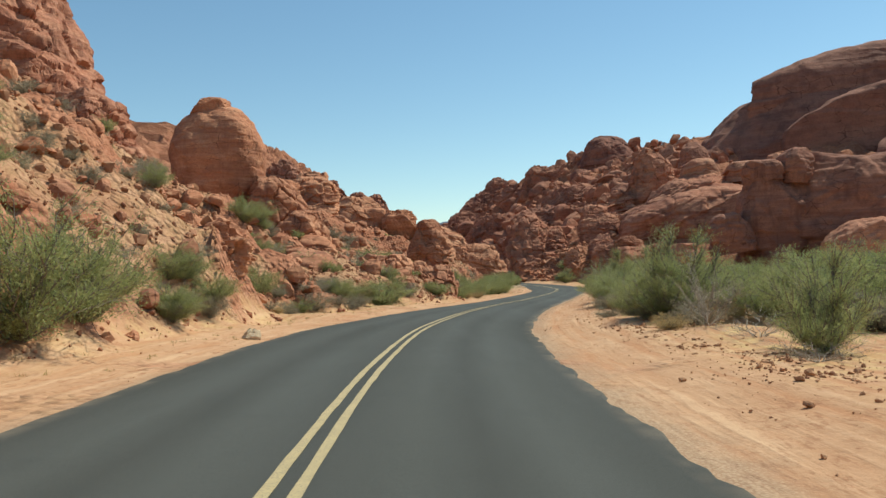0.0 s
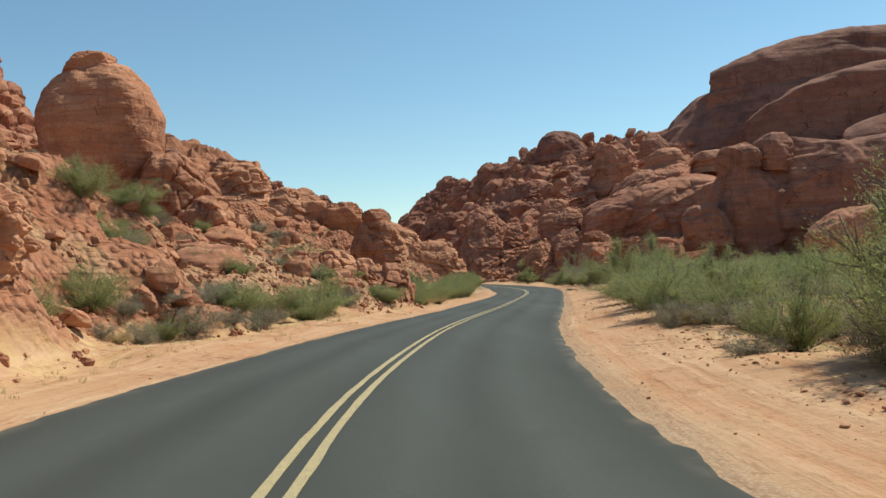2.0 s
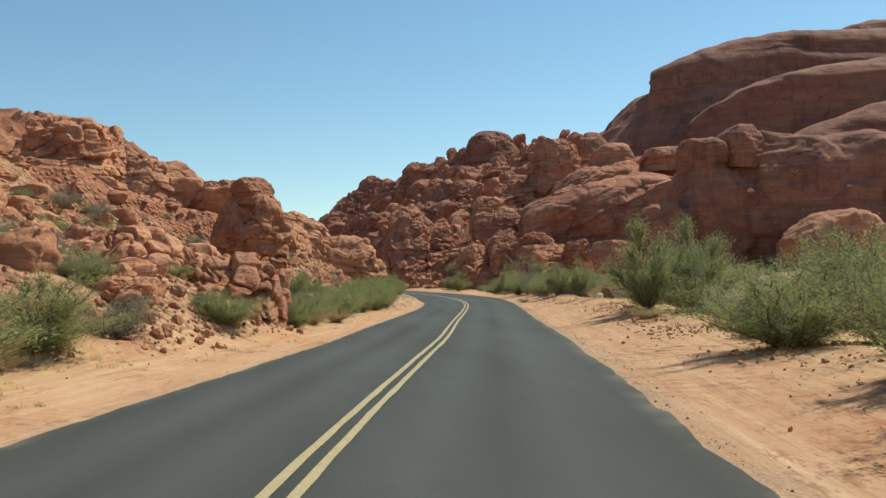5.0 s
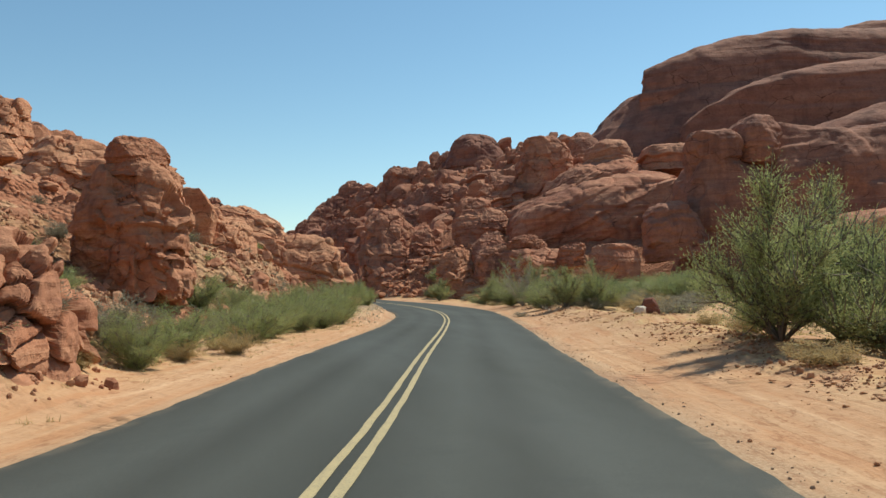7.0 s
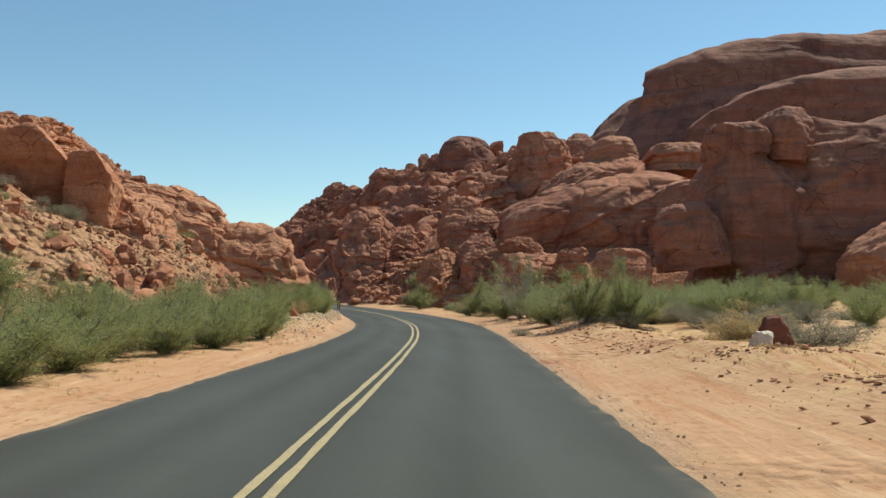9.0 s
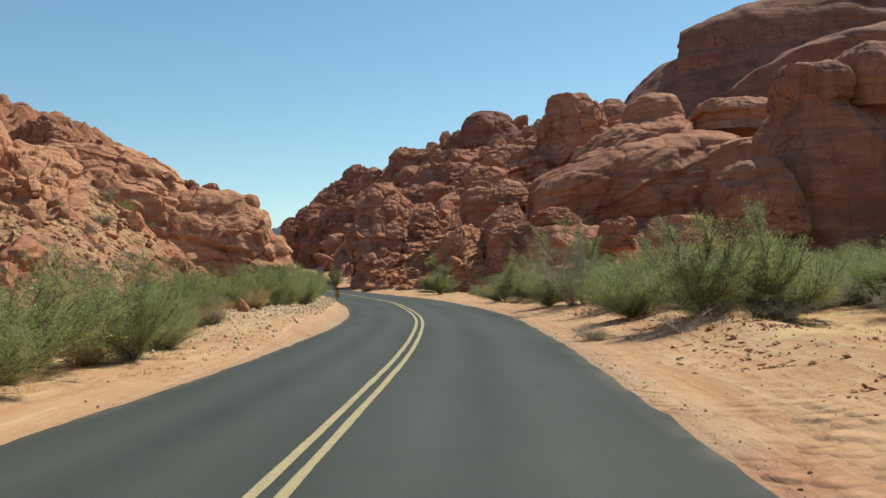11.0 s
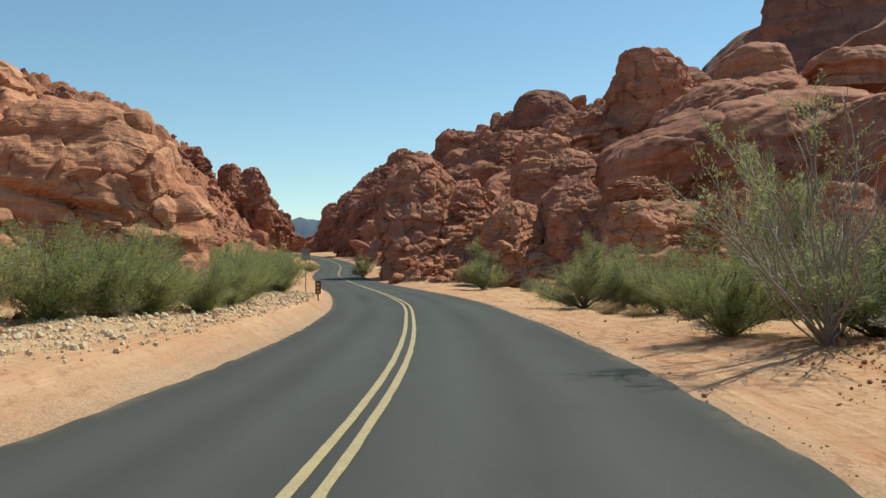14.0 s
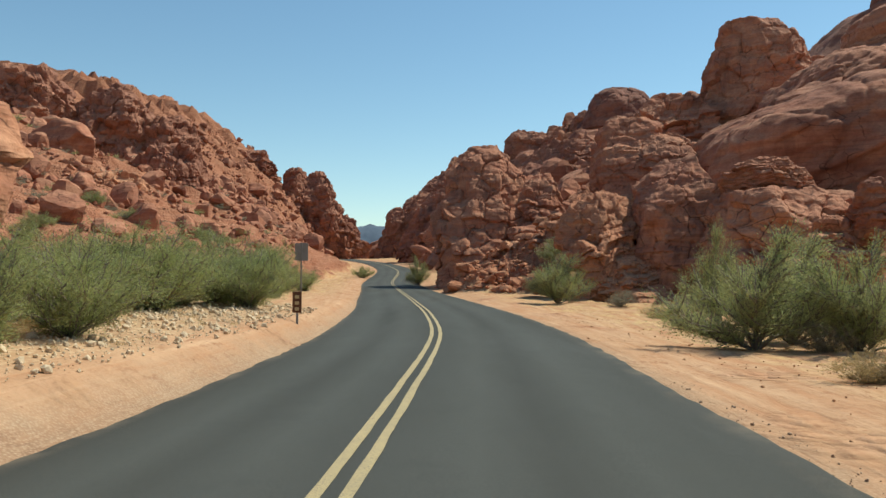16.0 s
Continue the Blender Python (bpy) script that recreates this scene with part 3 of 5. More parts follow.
# ---- large rock forms ----
def formation(name, pieces, label, mat=RED, category="rock formation", group="", soft=False):
    """A rock form made of masses that lean on one another."""
    every = np.concatenate([v for v, f in pieces])
    at = np.array([every[:, 0].mean(), every[:, 1].mean(), every[:, 2].min()])
    if len(pieces) == 1:
        ob = mesh_object(name, pieces[0][0] - at, pieces[0][1], mat, smooth_shade=soft)
    else:
        ob = new(name)
        for v, f in pieces:
            mesh_object("rock_mass", v - at, f, mat, ob, smooth_shade=soft)
    ob.location = at
    return tagged(ob, label, category, group)


def block(x0, x1, y, depth, z0, z1, seed, n=40, angle=0.0, **kw):
    """A rock that fills x0..x1 and z0..z1 as seen along y, its front at y."""
    foot = float(np.min(height(np.array([x0, (x0 + x1) / 2, x1]), np.full(3, y + depth / 2), False)))
    z0 = min(max(z0, foot - 2.5), z1 - 0.5 * (x1 - x0) if z1 - z0 > 0.5 * (x1 - x0) else z0)
    v, f = rock((x1 - x0, depth, z1 - z0), seed, int(n * 0.9), **kw)
    return turned(v, angle, ((x0 + x1) / 2, y + depth / 2, z0)), f


BIG = dict(boxy=3.2, cut_at=(0.8, 0.98), lump=0.10)
formation("balanced_boulder", [
    block(-21.9, -14.6, 64.0, 7.0, 6.4, 15.6, 3, 90, top=1.06, shear=0.07, boxy=2.5, cuts=4, cut_at=(0.86, 0.98), bed=1.5, bed_depth=0.09, dip=(0.15, 0), lump=0.08, fine=0.010, cell=3.2, heave=0.10, flare=-1),
    block(-20.0, -16.4, 65.4, 4.0, 14.6, 16.3, 4, 44, boxy=3.0, cuts=5, bed=0.6, bed_depth=0.08, lump=0.08, fine=0.02, cell=1.2, heave=0.1, flare=-1),
], "big rounded banded sandstone boulder perched on the slope", ORANGE, "boulder")
formation("undercut_ledge", [block(-10.0, -7.0, 28.5, 3.0, 1.4, 3.7, 84, 60, hollow=0.6, boxy=3.4, cuts=8, bed=0.6, bed_depth=0.12, lump=0.12, fine=0.03, cell=0.8, heave=0.25, lean=14, cut_at=(0.75, 0.95), flare=-1)], "reddish undercut ledge with a dark hollow on the slope", ORANGE)
formation("cliff", [
    block(-88, -54.5, 116, 24, 18, 54, 5, 80, cuts=10, bed=4.0, bed_depth=0.6, fine=0.02, cell=6.0, heave=1.6, **BIG),
    block(-73, -49.5, 112, 16, 12, 37, 6, 90, cuts=10, bed=2.0, bed_depth=0.5, fine=0.02, cell=3.2, heave=1.5, lean=-12, **BIG),
    block(-57, -42, 110, 12, 12, 28, 26, 80, cuts=10, bed=2.0, bed_depth=0.5, fine=0.02, cell=2.6, heave=1.3, lean=-10, **BIG),
], "tall broken red sandstone cliff above the rubble slope")
SLAB = dict(cut_at=(0.88, 0.99), cuts=3, flare=0.05)
formation("sandstone_butte", [
    block(82, 204, 246, 56, -8, 62, 7, 110, bed=9, bed_depth=1.0, fine=0.008, lump=0.05, boxy=2.6, hollow=1.5, **SLAB),
    block(93.5, 266, 252, 34, 36, 74.5, 8, 110, bed=7, bed_depth=1.3, fine=0.007, boxy=2.5, lump=0.045, hollow=1.2, cut_at=(0.9, 0.99), cuts=3, flare=0.0),
    block(104, 300, 230, 36, 16, 61, 27, 110, bed=8, bed_depth=1.1, fine=0.008, lump=0.06, boxy=2.7, hollow=1.4, **SLAB),
    block(110, 262, 207, 30, 4, 45, 29, 100, bed=7, bed_depth=1.0, fine=0.01, lump=0.07, boxy=2.6, hollow=1.4, **SLAB),
    block(176, 320, 285, 40, 60, 90, 28, 70, cuts=4, bed=7, bed_depth=1.0, fine=0.006, boxy=3.0, cut_at=(0.86, 0.99), lump=0.06),
], "massive dark red layered sandstone butte", VARNISHED, "butte", soft=True)
formation("rock_wall", [
    block(51.5, 66, 139.5, 14, -3, 18.2, 9, 110, angle=-16, bed=4.5, bed_depth=0.3, fine=0.012, lump=0.09, boxy=3.6, top=0.88, hollow=0.7, **SLAB),
    block(57, 86, 137, 18, -3, 21.2, 10, 110, angle=-12, bed=5.0, bed_depth=0.35, fine=0.012, lump=0.10, boxy=3.6, hollow=0.9, **SLAB),
    block(78, 142, 131, 30, -3, 23.2, 149, 110, bed=5.0, bed_depth=0.4, fine=0.012, lump=0.09, boxy=3.4, hollow=1.1, **SLAB),
    block(53.0, 59.6, 142.0, 7, 14.6, 20.0, 11, 60, angle=-16, cuts=5, flare=0.0, bed=1.6, bed_depth=0.2, boxy=4.0, cut_at=(0.8, 0.95), lump=0.06, fine=0.02, cell=2.5, heave=0.3),
    block(58.8, 64.8, 141.0, 8, 15.5, 21.8, 24, 50, flare=0.0, cuts=5, bed=1.2, bed_depth=0.2, boxy=2.6, cut_at=(0.8, 0.95), lump=0.08, fine=0.02),
    block(45.6, 53.0, 139.0, 7, 4.0, 10.7, 153, 70, angle=-16, cuts=4, flare=0.0, bed=1.6, bed_depth=0.25, boxy=3.0, lump=0.09, fine=0.02, lean=-8, cut_at=(0.8, 0.97)),
], "smooth shaded red sandstone wall with streaks", SHADE_BROWN, soft=True)
formation("sloping_slab", [
    block(37.4, 68.5, 166, 30, -6, 18.2, 12, 120, cuts=3, bed=3.4, bed_depth=0.6, dip=(-0.2, 0), lean=-13, fine=0.012, cell=6, heave=0.6, boxy=3.0, cut_at=(0.85, 0.98), lump=0.07),
    block(45.2, 64, 172, 20, 8, 21.6, 13, 100, cuts=3, bed=1.6, bed_depth=0.55, dip=(-0.25, 0), lean=-16, fine=0.015, cell=3, heave=0.4, boxy=2.8, cut_at=(0.85, 0.98), lump=0.07),
    block(52.8, 60.5, 178, 8, 19.5, 25.4, 30, 50, cuts=4, bed=1.1, bed_depth=0.35, boxy=2.6, lump=0.1, fine=0.02, lean=-6, cut_at=(0.8, 0.98)),
    block(60.7, 72.0, 174, 10, 19.5, 24.2, 31, 60, cuts=4, bed=1.0, bed_depth=0.35, boxy=3.0, lump=0.08, fine=0.02, cut_at=(0.8, 0.98)),
    block(54, 82, 160, 20, -4, 17.2, 148, 110, cuts=4, bed=3.0, bed_depth=0.5, dip=(-0.2, 0), lean=-6, fine=0.012, cell=5, heave=0.6, boxy=3.6, cut_at=(0.85, 0.98), lump=0.07),
    block(60, 74, 127, 10, -2, 8.4, 33, 60, cuts=4, bed=1.4, bed_depth=0.3, dip=(-0.2, 0), boxy=2.8, lump=0.09, fine=0.02, lean=-12, cut_at=(0.8, 0.98)),
], "sloping layered sandstone slab with sunlit top", soft=True)
formation("squat_boulder", [block(38.3, 43.6, 138, 4.8, 1.6, 5.8, 14, 44, flare=0.0, boxy=4.0, cuts=5, bed=0.8, bed_depth=0.1, fine=0.02, lump=0.08, cut_at=(0.75, 0.95), cell=2.0, heave=0.15)], "squat rounded red boulder below the wall", category="boulder")
formation("rock_outcrop", [
    block(28.6, 33.4, 156.0, 8, 0, 8.6, 15, 80, back=0.25, boxy=3.6, cuts=5, bed=1.8, bed_depth=0.25, fine=0.02, lump=0.09, cell=2.0, heave=0.35, lean=6, hollow=0.3, cut_at=(0.8, 0.97), flare=0.0),
    block(29.8, 40.2, 150.0, 9, -1, 6.1, 16, 110, back=0.35, angle=-22, boxy=5.0, cuts=5, bed=1.5, bed_depth=0.4, fine=0.02, lump=0.07, cell=2.0, heave=0.5, hollow=0.4, cut_at=(0.84, 0.98), flare=0.0),
    block(32.6, 38.6, 153.6, 6, 5.2, 7.3, 34, 70, angle=-22, boxy=3.6, cuts=5, bed=0.5, bed_depth=0.35, fine=0.03, cell=1.0, heave=0.2, flare=0.3),
    block(33.6, 36.6, 154.6, 4, 6.6, 8.0, 134, 50, angle=-18, boxy=3.2, cuts=5, bed=0.35, bed_depth=0.3, fine=0.03, cell=0.8, heave=0.15, flare=0.3),
    block(38.0, 41.2, 149.6, 4, 3.4, 6.3, 135, 50, boxy=3.6, cuts=7, bed=0.8, bed_depth=0.2, fine=0.03, cell=1.0, heave=0.3, cut_at=(0.75, 0.95)),
], "low blocky red sandstone outcrop behind the shrubs")
formation("slab_pile", [
    block(24.2, 29.8, 157.0, 8, -0.5, 6.2, 136, 100, back=0.55, boxy=4.2, cuts=9, bed=1.4, bed_depth=0.22, dip=(-0.25, 0.1), fine=0.03, lump=0.12, cell=1.2, heave=0.5, lean=-12, hollow=0.4, cut_at=(0.72, 0.95)),
    block(25.4, 31.0, 154.6, 6, -0.8, 3.2, 137, 80, back=1.3, boxy=3.6, cuts=9, bed=0.5, bed_depth=0.4, dip=(-0.25, 0.1), fine=0.03, lump=0.14, cell=0.9, heave=0.4, cut_at=(0.7, 0.95)),
], "tumbled layered slabs with sunlit edges below the column", ORANGE)
formation("rock_column", [
    block(16.0, 27.0, 191, 14, -2, 16.5, 17, 130, back=0.42, hollow=1.1, boxy=3.0, cuts=6, bed=4.0, bed_depth=0.3, lump=0.09, fine=0.025, top=0.80, cell=2.6, heave=0.8, cut_at=(0.84, 0.98)),
    block(22.5, 31.0, 191, 12, -2, 12.6, 36, 100, back=0.42, hollow=0.8, boxy=3.2, cuts=7, bed=2.0, bed_depth=0.4, lump=0.12, fine=0.03, cell=2.0, heave=0.8, top=0.7, cut_at=(0.8, 0.97)),
], "bulging reddish sandstone column beside the road bend")
formation("layered_knob", [
    block(31.2, 37.6, 181, 9, 2, 16.9, 37, 90, back=0.35, boxy=3.0, cuts=5, bed=1.8, bed_depth=0.3, lump=0.09, fine=0.02, cell=2.4, heave=0.4, cut_at=(0.84, 0.98)),
    block(34.4, 39.6, 180, 8, 4, 14.7, 140, 80, back=0.35, boxy=3.0, cuts=5, bed=1.5, bed_depth=0.3, lump=0.09, fine=0.02, cell=2.0, heave=0.4, lean=8, cut_at=(0.84, 0.98)),
    block(37, 53, 184, 12, 0, 15, 44, 90, boxy=2.8, cuts=7, bed=1.6, bed_depth=0.5, lump=0.12, fine=0.02, cell=2.4, heave=0.8, lean=-14, cut_at=(0.8, 0.98)),
], "layered reddish sandstone knob with a flat cap")
formation("rounded_peak", [
    block(44.4, 55.4, 191, 14, 4, 28.5, 18, 110, boxy=3.0, cuts=4, bed=3.0, bed_depth=0.4, lump=0.08, fine=0.02, top=0.9, cell=3, heave=0.6, cut_at=(0.84, 0.98)),
    block(52, 64, 196, 12, 4, 25.6, 38, 80, boxy=4.0, cuts=6, bed=1.2, bed_depth=0.5, lump=0.10, fine=0.03, cell=2.4, heave=0.8, cut_at=(0.8, 0.97)),
    block(36.5, 46.0, 190, 10, 4, 20.5, 141, 80, boxy=2.8, cuts=7, bed=1.4, bed_depth=0.5, lump=0.12, fine=0.03, cell=2.0, heave=0.8, lean=-18, cut_at=(0.8, 0.97)),
], "rounded red sandstone knob on the ridge")
formation("dome_rock", [
    block(60.5, 87, 352, 30, 18, 61.0, 19, 90, boxy=2.6, cuts=4, bed=6.0, bed_depth=0.6, lump=0.08, fine=0.012, top=0.78, cell=8, heave=0.8, cut_at=(0.84, 0.98)),
], "large dark rounded sandstone dome on the ridge", VARNISHED, soft=True)
formation("rounded_peak", [block(70, 78.5, 238, 12, 20, 38.2, 20, 60, boxy=2.5, cuts=5, bed=3.0, bed_depth=0.5, lump=0.1, fine=0.02, cut_at=(0.8, 0.98))], "rounded red sandstone knob beneath the butte", FAR_RED)
formation("ridge_rocks", [
    block(19.0, 35.0, 448, 14, 22, 53.5, 45, 50, boxy=3.4, cuts=10, shear=0.22, cell=6, heave=1.5, lump=0.12, cut_at=(0.68, 0.93)),
    block(5.7, 28.1, 438, 16, 14, 45.2, 46, 60, boxy=3.4, cuts=10, shear=0.22, cell=6, heave=2.0, lump=0.12, cut_at=(0.68, 0.93)),
    block(-3.2, 19.2, 430, 18, 6, 36.2, 47, 60, boxy=3.4, cuts=10, shear=0.22, cell=6, heave=2.2, lump=0.12, cut_at=(0.68, 0.93)),
    block(-8.5, 12.0, 424, 16, 2, 27.5, 48, 60, boxy=3.4, cuts=10, shear=0.22, cell=5, heave=2.2, lump=0.14, cut_at=(0.68, 0.93)),
    block(21.0, 53.0, 402, 20, 14, 46.2, 49, 60, boxy=3.6, cuts=10, shear=0.28, cell=6, heave=2.2, lump=0.12, cut_at=(0.68, 0.93)),
    block(35.3, 60.9, 385, 18, 16, 52.6, 50, 70, boxy=3.4, cuts=10, shear=0.22, cell=7, heave=1.6, lump=0.12, cut_at=(0.68, 0.93)),
    block(49.5, 65.5, 375, 14, 20, 52.8, 51, 50, boxy=3.4, cuts=10, shear=0.22, cell=6, heave=1.6, lump=0.12, cut_at=(0.68, 0.93)),
    block(57.0, 66.9, 371, 10, 40, 55.8, 52, 40, boxy=3.6, cuts=10, shear=0.28, cell=4, heave=1.2, lump=0.12, cut_at=(0.68, 0.93)),
    block(31.2, 55.2, 278, 18, 4, 30.5, 53, 70, boxy=3.6, cuts=10, shear=0.28, bed=3, bed_depth=0.6, cell=5, heave=1.4, lump=0.12, cut_at=(0.68, 0.93)),
    block(18.8, 44.4, 262, 18, 2, 22.5, 54, 70, boxy=3.6, cuts=10, shear=0.28, bed=3, bed_depth=0.6, cell=5, heave=1.4, lump=0.14, cut_at=(0.68, 0.93)),
    block(43.0, 75.0, 230, 18, 2, 30.0, 55, 70, boxy=3.6, cuts=10, shear=0.28, bed=3, bed_depth=0.6, cell=5, heave=1.4, lump=0.14, cut_at=(0.68, 0.93)),
    block(4.8, 30.4, 320, 22, 2, 24, 56, 70, boxy=3.6, cuts=10, shear=0.28, bed=3, bed_depth=0.6, cell=5, heave=1.6, lump=0.14, cut_at=(0.68, 0.93)),
], "jagged pile of weathered red sandstone along the ridge", FAR_RED)
formation("pinnacle", [
    block(-3.3, 0.8, 78.0, 4.4, 1.0, 6.2, 21, 80, hollow=0.5, boxy=2.8, cuts=6, bed=1.0, bed_depth=0.12, lump=0.10, fine=0.02, top=0.82, cell=1.5, heave=0.3, cut_at=(0.8, 0.96)),
    block(-2.4, -0.2, 79.0, 2.6, 5.4, 7.0, 22, 44, boxy=2.8, cuts=5, bed=0.4, bed_depth=0.1, lump=0.1, fine=0.03, cut_at=(0.8, 0.96)),
    block(-3.7, 0.6, 78.2, 4.4, 1.8, 4.0, 57, 60, hollow=0.5, flare=0.0, boxy=3.0, cuts=6, bed=0.8, bed_depth=0.12, lump=0.12, fine=0.02, cell=1.3, heave=0.3, cut_at=(0.8, 0.96)),
], "stubby layered sandstone pinnacle with a cap", ORANGE)
formation("shaded_outcrop", [
    block(-12.6, -8.6, 63.2, 5, 2.0, 6.6, 156, 60, back=-0.1, boxy=3.2, cuts=8, bed=0.9, bed_depth=0.2, lump=0.12, fine=0.02, cell=1.4, heave=0.4, cut_at=(0.78, 0.96)),
    block(-16.6, -10.2, 64.5, 7, 2.6, 9.6, 60, 80, back=-0.12, hollow=0.8, boxy=3.2, cuts=7, bed=1.4, bed_depth=0.25, lump=0.12, fine=0.02, cell=2.2, heave=0.6, cut_at=(0.78, 0.96))], "dark undercut sandstone outcrop on the hillside", ORANGE)
formation("ridge_block", [
    block(-18.0, -11.2, 91, 6, 8.5, 13.3, 61, 60, back=0.45, boxy=3.2, cuts=7, bed=1.0, bed_depth=0.2, lump=0.12, fine=0.02, cell=1.6, heave=0.6, cut_at=(0.78, 0.96)),
    block(-14.6, -8.0, 105, 6, 7.0, 12.3, 62, 70, back=0.45, boxy=3.4, cuts=7, bed=1.0, bed_depth=0.2, lump=0.12, fine=0.02, cell=1.8, heave=0.6, lean=10, cut_at=(0.78, 0.96)),
    block(-21.4, -15.2, 111, 6, 11.5, 16.6, 63, 60, back=0.45, boxy=3.2, cuts=7, bed=1.0, bed_depth=0.2, lump=0.12, fine=0.02, cell=1.8, heave=0.6, cut_at=(0.78, 0.96)),
], "broken reddish sandstone blocks along the hill crest", ORANGE)
CRAG = dict(boxy=6.5, cuts=4, bed=1.8, bed_depth=0.10, lump=0.07, fine=0.015, cut_at=(0.85, 0.98), flare=0.0)
formation("alcove_crag", [
    block(-11.8, -7.0, 108.0, 5, 3.8, 10.6, 154, 80, back=-0.28, **CRAG),
    block(-7.2, -3.3, 107.4, 4.5, 3.2, 9.5, 150, 90, back=-0.34, **CRAG),
    block(-3.5, -1.0, 106.6, 4, 2.8, 8.2, 151, 80, back=-0.32, lean=5, **CRAG),
    block(-7.8, -3.5, 105.6, 5, 7.8, 10.1, 152, 70, boxy=4.5, cuts=8, bed=0.4, bed_depth=0.2, lump=0.10, fine=0.03, cell=0.9, heave=0.3, cut_at=(0.75, 0.95)),
], "deep red overhanging crag with shaded alcoves", ORANGE)
formation("hillside_crag", [
    block(-2.4, 1.8, 105.0, 5, 1.8, 6.3, 66, 60, back=0.45, boxy=3.2, cuts=7, bed=0.8, bed_depth=0.2, lump=0.12, fine=0.02, cell=1.6, heave=0.5, lean=14, cut_at=(0.78, 0.96)),
    block(-6.4, -4.6, 100.5, 3, 3.4, 5.0, 65, 50, boxy=3.6, cuts=7, bed=0.5, bed_depth=0.15, lump=0.10, fine=0.02, cell=1.0, heave=0.3, cut_at=(0.78, 0.96)),
], "fractured orange sandstone crag above the shrubs", ORANGE)
formation("roadside_bluff", [
    block(-4.0, 9.9, 117.4, 4.6, -1.6, 5.9, 69, 120, back=0.22, boxy=2.4, cuts=6, bed=1.5, bed_depth=0.2, dip=(0.3, 0), lump=0.09, fine=0.02, cell=2.4, heave=0.35, hollow=0.6, cut_at=(0.86, 0.98), flare=0.0),
    block(-9.0, 4.4, 117.6, 5.6, 0.0, 9.0, 70, 120, back=0.25, boxy=2.8, cuts=6, bed=1.5, bed_depth=0.25, dip=(0.3, 0), lump=0.10, fine=0.02, cell=2.4, heave=0.4, hollow=0.6, cut_at=(0.86, 0.98), flare=0.0),
], "steep cracked orange sandstone bluff close to the road", ORANGE)
formation("roadside_outcrop", [
    block(-3.0, 1.3, 60.2, 4.2, -0.3, 2.2, 71, 90, flare=0.05, back=0.35, boxy=5.0, cuts=14, lump=0.10, fine=0.02, cell=0.8, heave=0.55, lean=8, cut_at=(0.7, 0.95)),
    block(-6.6, -1.8, 59.4, 4.6, 0.0, 3.0, 72, 90, back=0.35, boxy=5.0, cuts=14, lump=0.10, fine=0.02, cell=0.9, heave=0.6, cut_at=(0.75, 0.95)),
    block(-4.6, -1.8, 56.6, 2.6, 0.0, 1.6, 73, 50, boxy=3.2, cuts=8, bed=0.6, bed_depth=0.1, lump=0.12, fine=0.03, cell=0.8, heave=0.3, cut_at=(0.75, 0.95)),
], "crumbling orange rock face beside the sandy verge", ORANGE)
formation("far_pillar", [
    block(-57, -43, 498, 22, 8, 53.5, 74, 80, boxy=6.0, cuts=8, bed=5, bed_depth=1.0, lump=0.08, cell=5, heave=2.2, top=0.86, cut_at=(0.84, 0.98), flare=0.1),
    block(-46, -31.5, 500, 22, 6, 52.8, 75, 80, boxy=6.0, cuts=8, bed=5, bed_depth=1.0, lump=0.08, cell=5, heave=2.2, top=0.82, cut_at=(0.84, 0.98), flare=0.15),
    block(-38, -26.5, 498, 18, 4, 38.5, 76, 70, boxy=5.0, cuts=8, bed=4, bed_depth=1.0, lump=0.10, cell=5, heave=2.6, cut_at=(0.8, 0.97), flare=0.25),
    block(-33, -20.5, 500, 18, 0, 29.5, 145, 70, boxy=3.6, cuts=9, lump=0.14, cell=4, heave=2.4, cut_at=(0.75, 0.95), flare=0.4),
    block(-29, -13.5, 505, 18, 0, 19.0, 146, 70, boxy=3.2, cuts=9, lump=0.14, cell=3.5, heave=2.2, cut_at=(0.75, 0.95), flare=0.4),
    block(-78, -56, 482, 24, 20, 60, 147, 80, boxy=4.0, cuts=8, bed=4, bed_depth=1.0, lump=0.12, cell=5, heave=2.6, cut_at=(0.8, 0.97)),
], "sheer fractured red pillar at the canyon bend", FAR_RED)
formation("hollowed_rocks", [
    block(-42, -33, 224, 12, 2, 17.5, 77, 70, hollow=2.6, boxy=2.6, cuts=5, bed=3, bed_depth=0.4, lump=0.16, fine=0.05, cell=4, heave=1.2, cut_at=(0.8, 0.97)),
    block(-34.5, -25, 222, 12, 1, 15.5, 78, 70, hollow=2.6, boxy=2.6, cuts=5, bed=3, bed_depth=0.4, lump=0.16, fine=0.05, cell=4, heave=1.2, cut_at=(0.8, 0.97)),
    block(-44, -24, 217, 10, 0, 8.5, 79, 70, boxy=3.0, cuts=5, bed=2, bed_depth=0.4, lump=0.14, fine=0.04, cell=4, heave=0.9, cut_at=(0.8, 0.97)),
], "rounded orange rocks with weathered hollows", ORANGE)
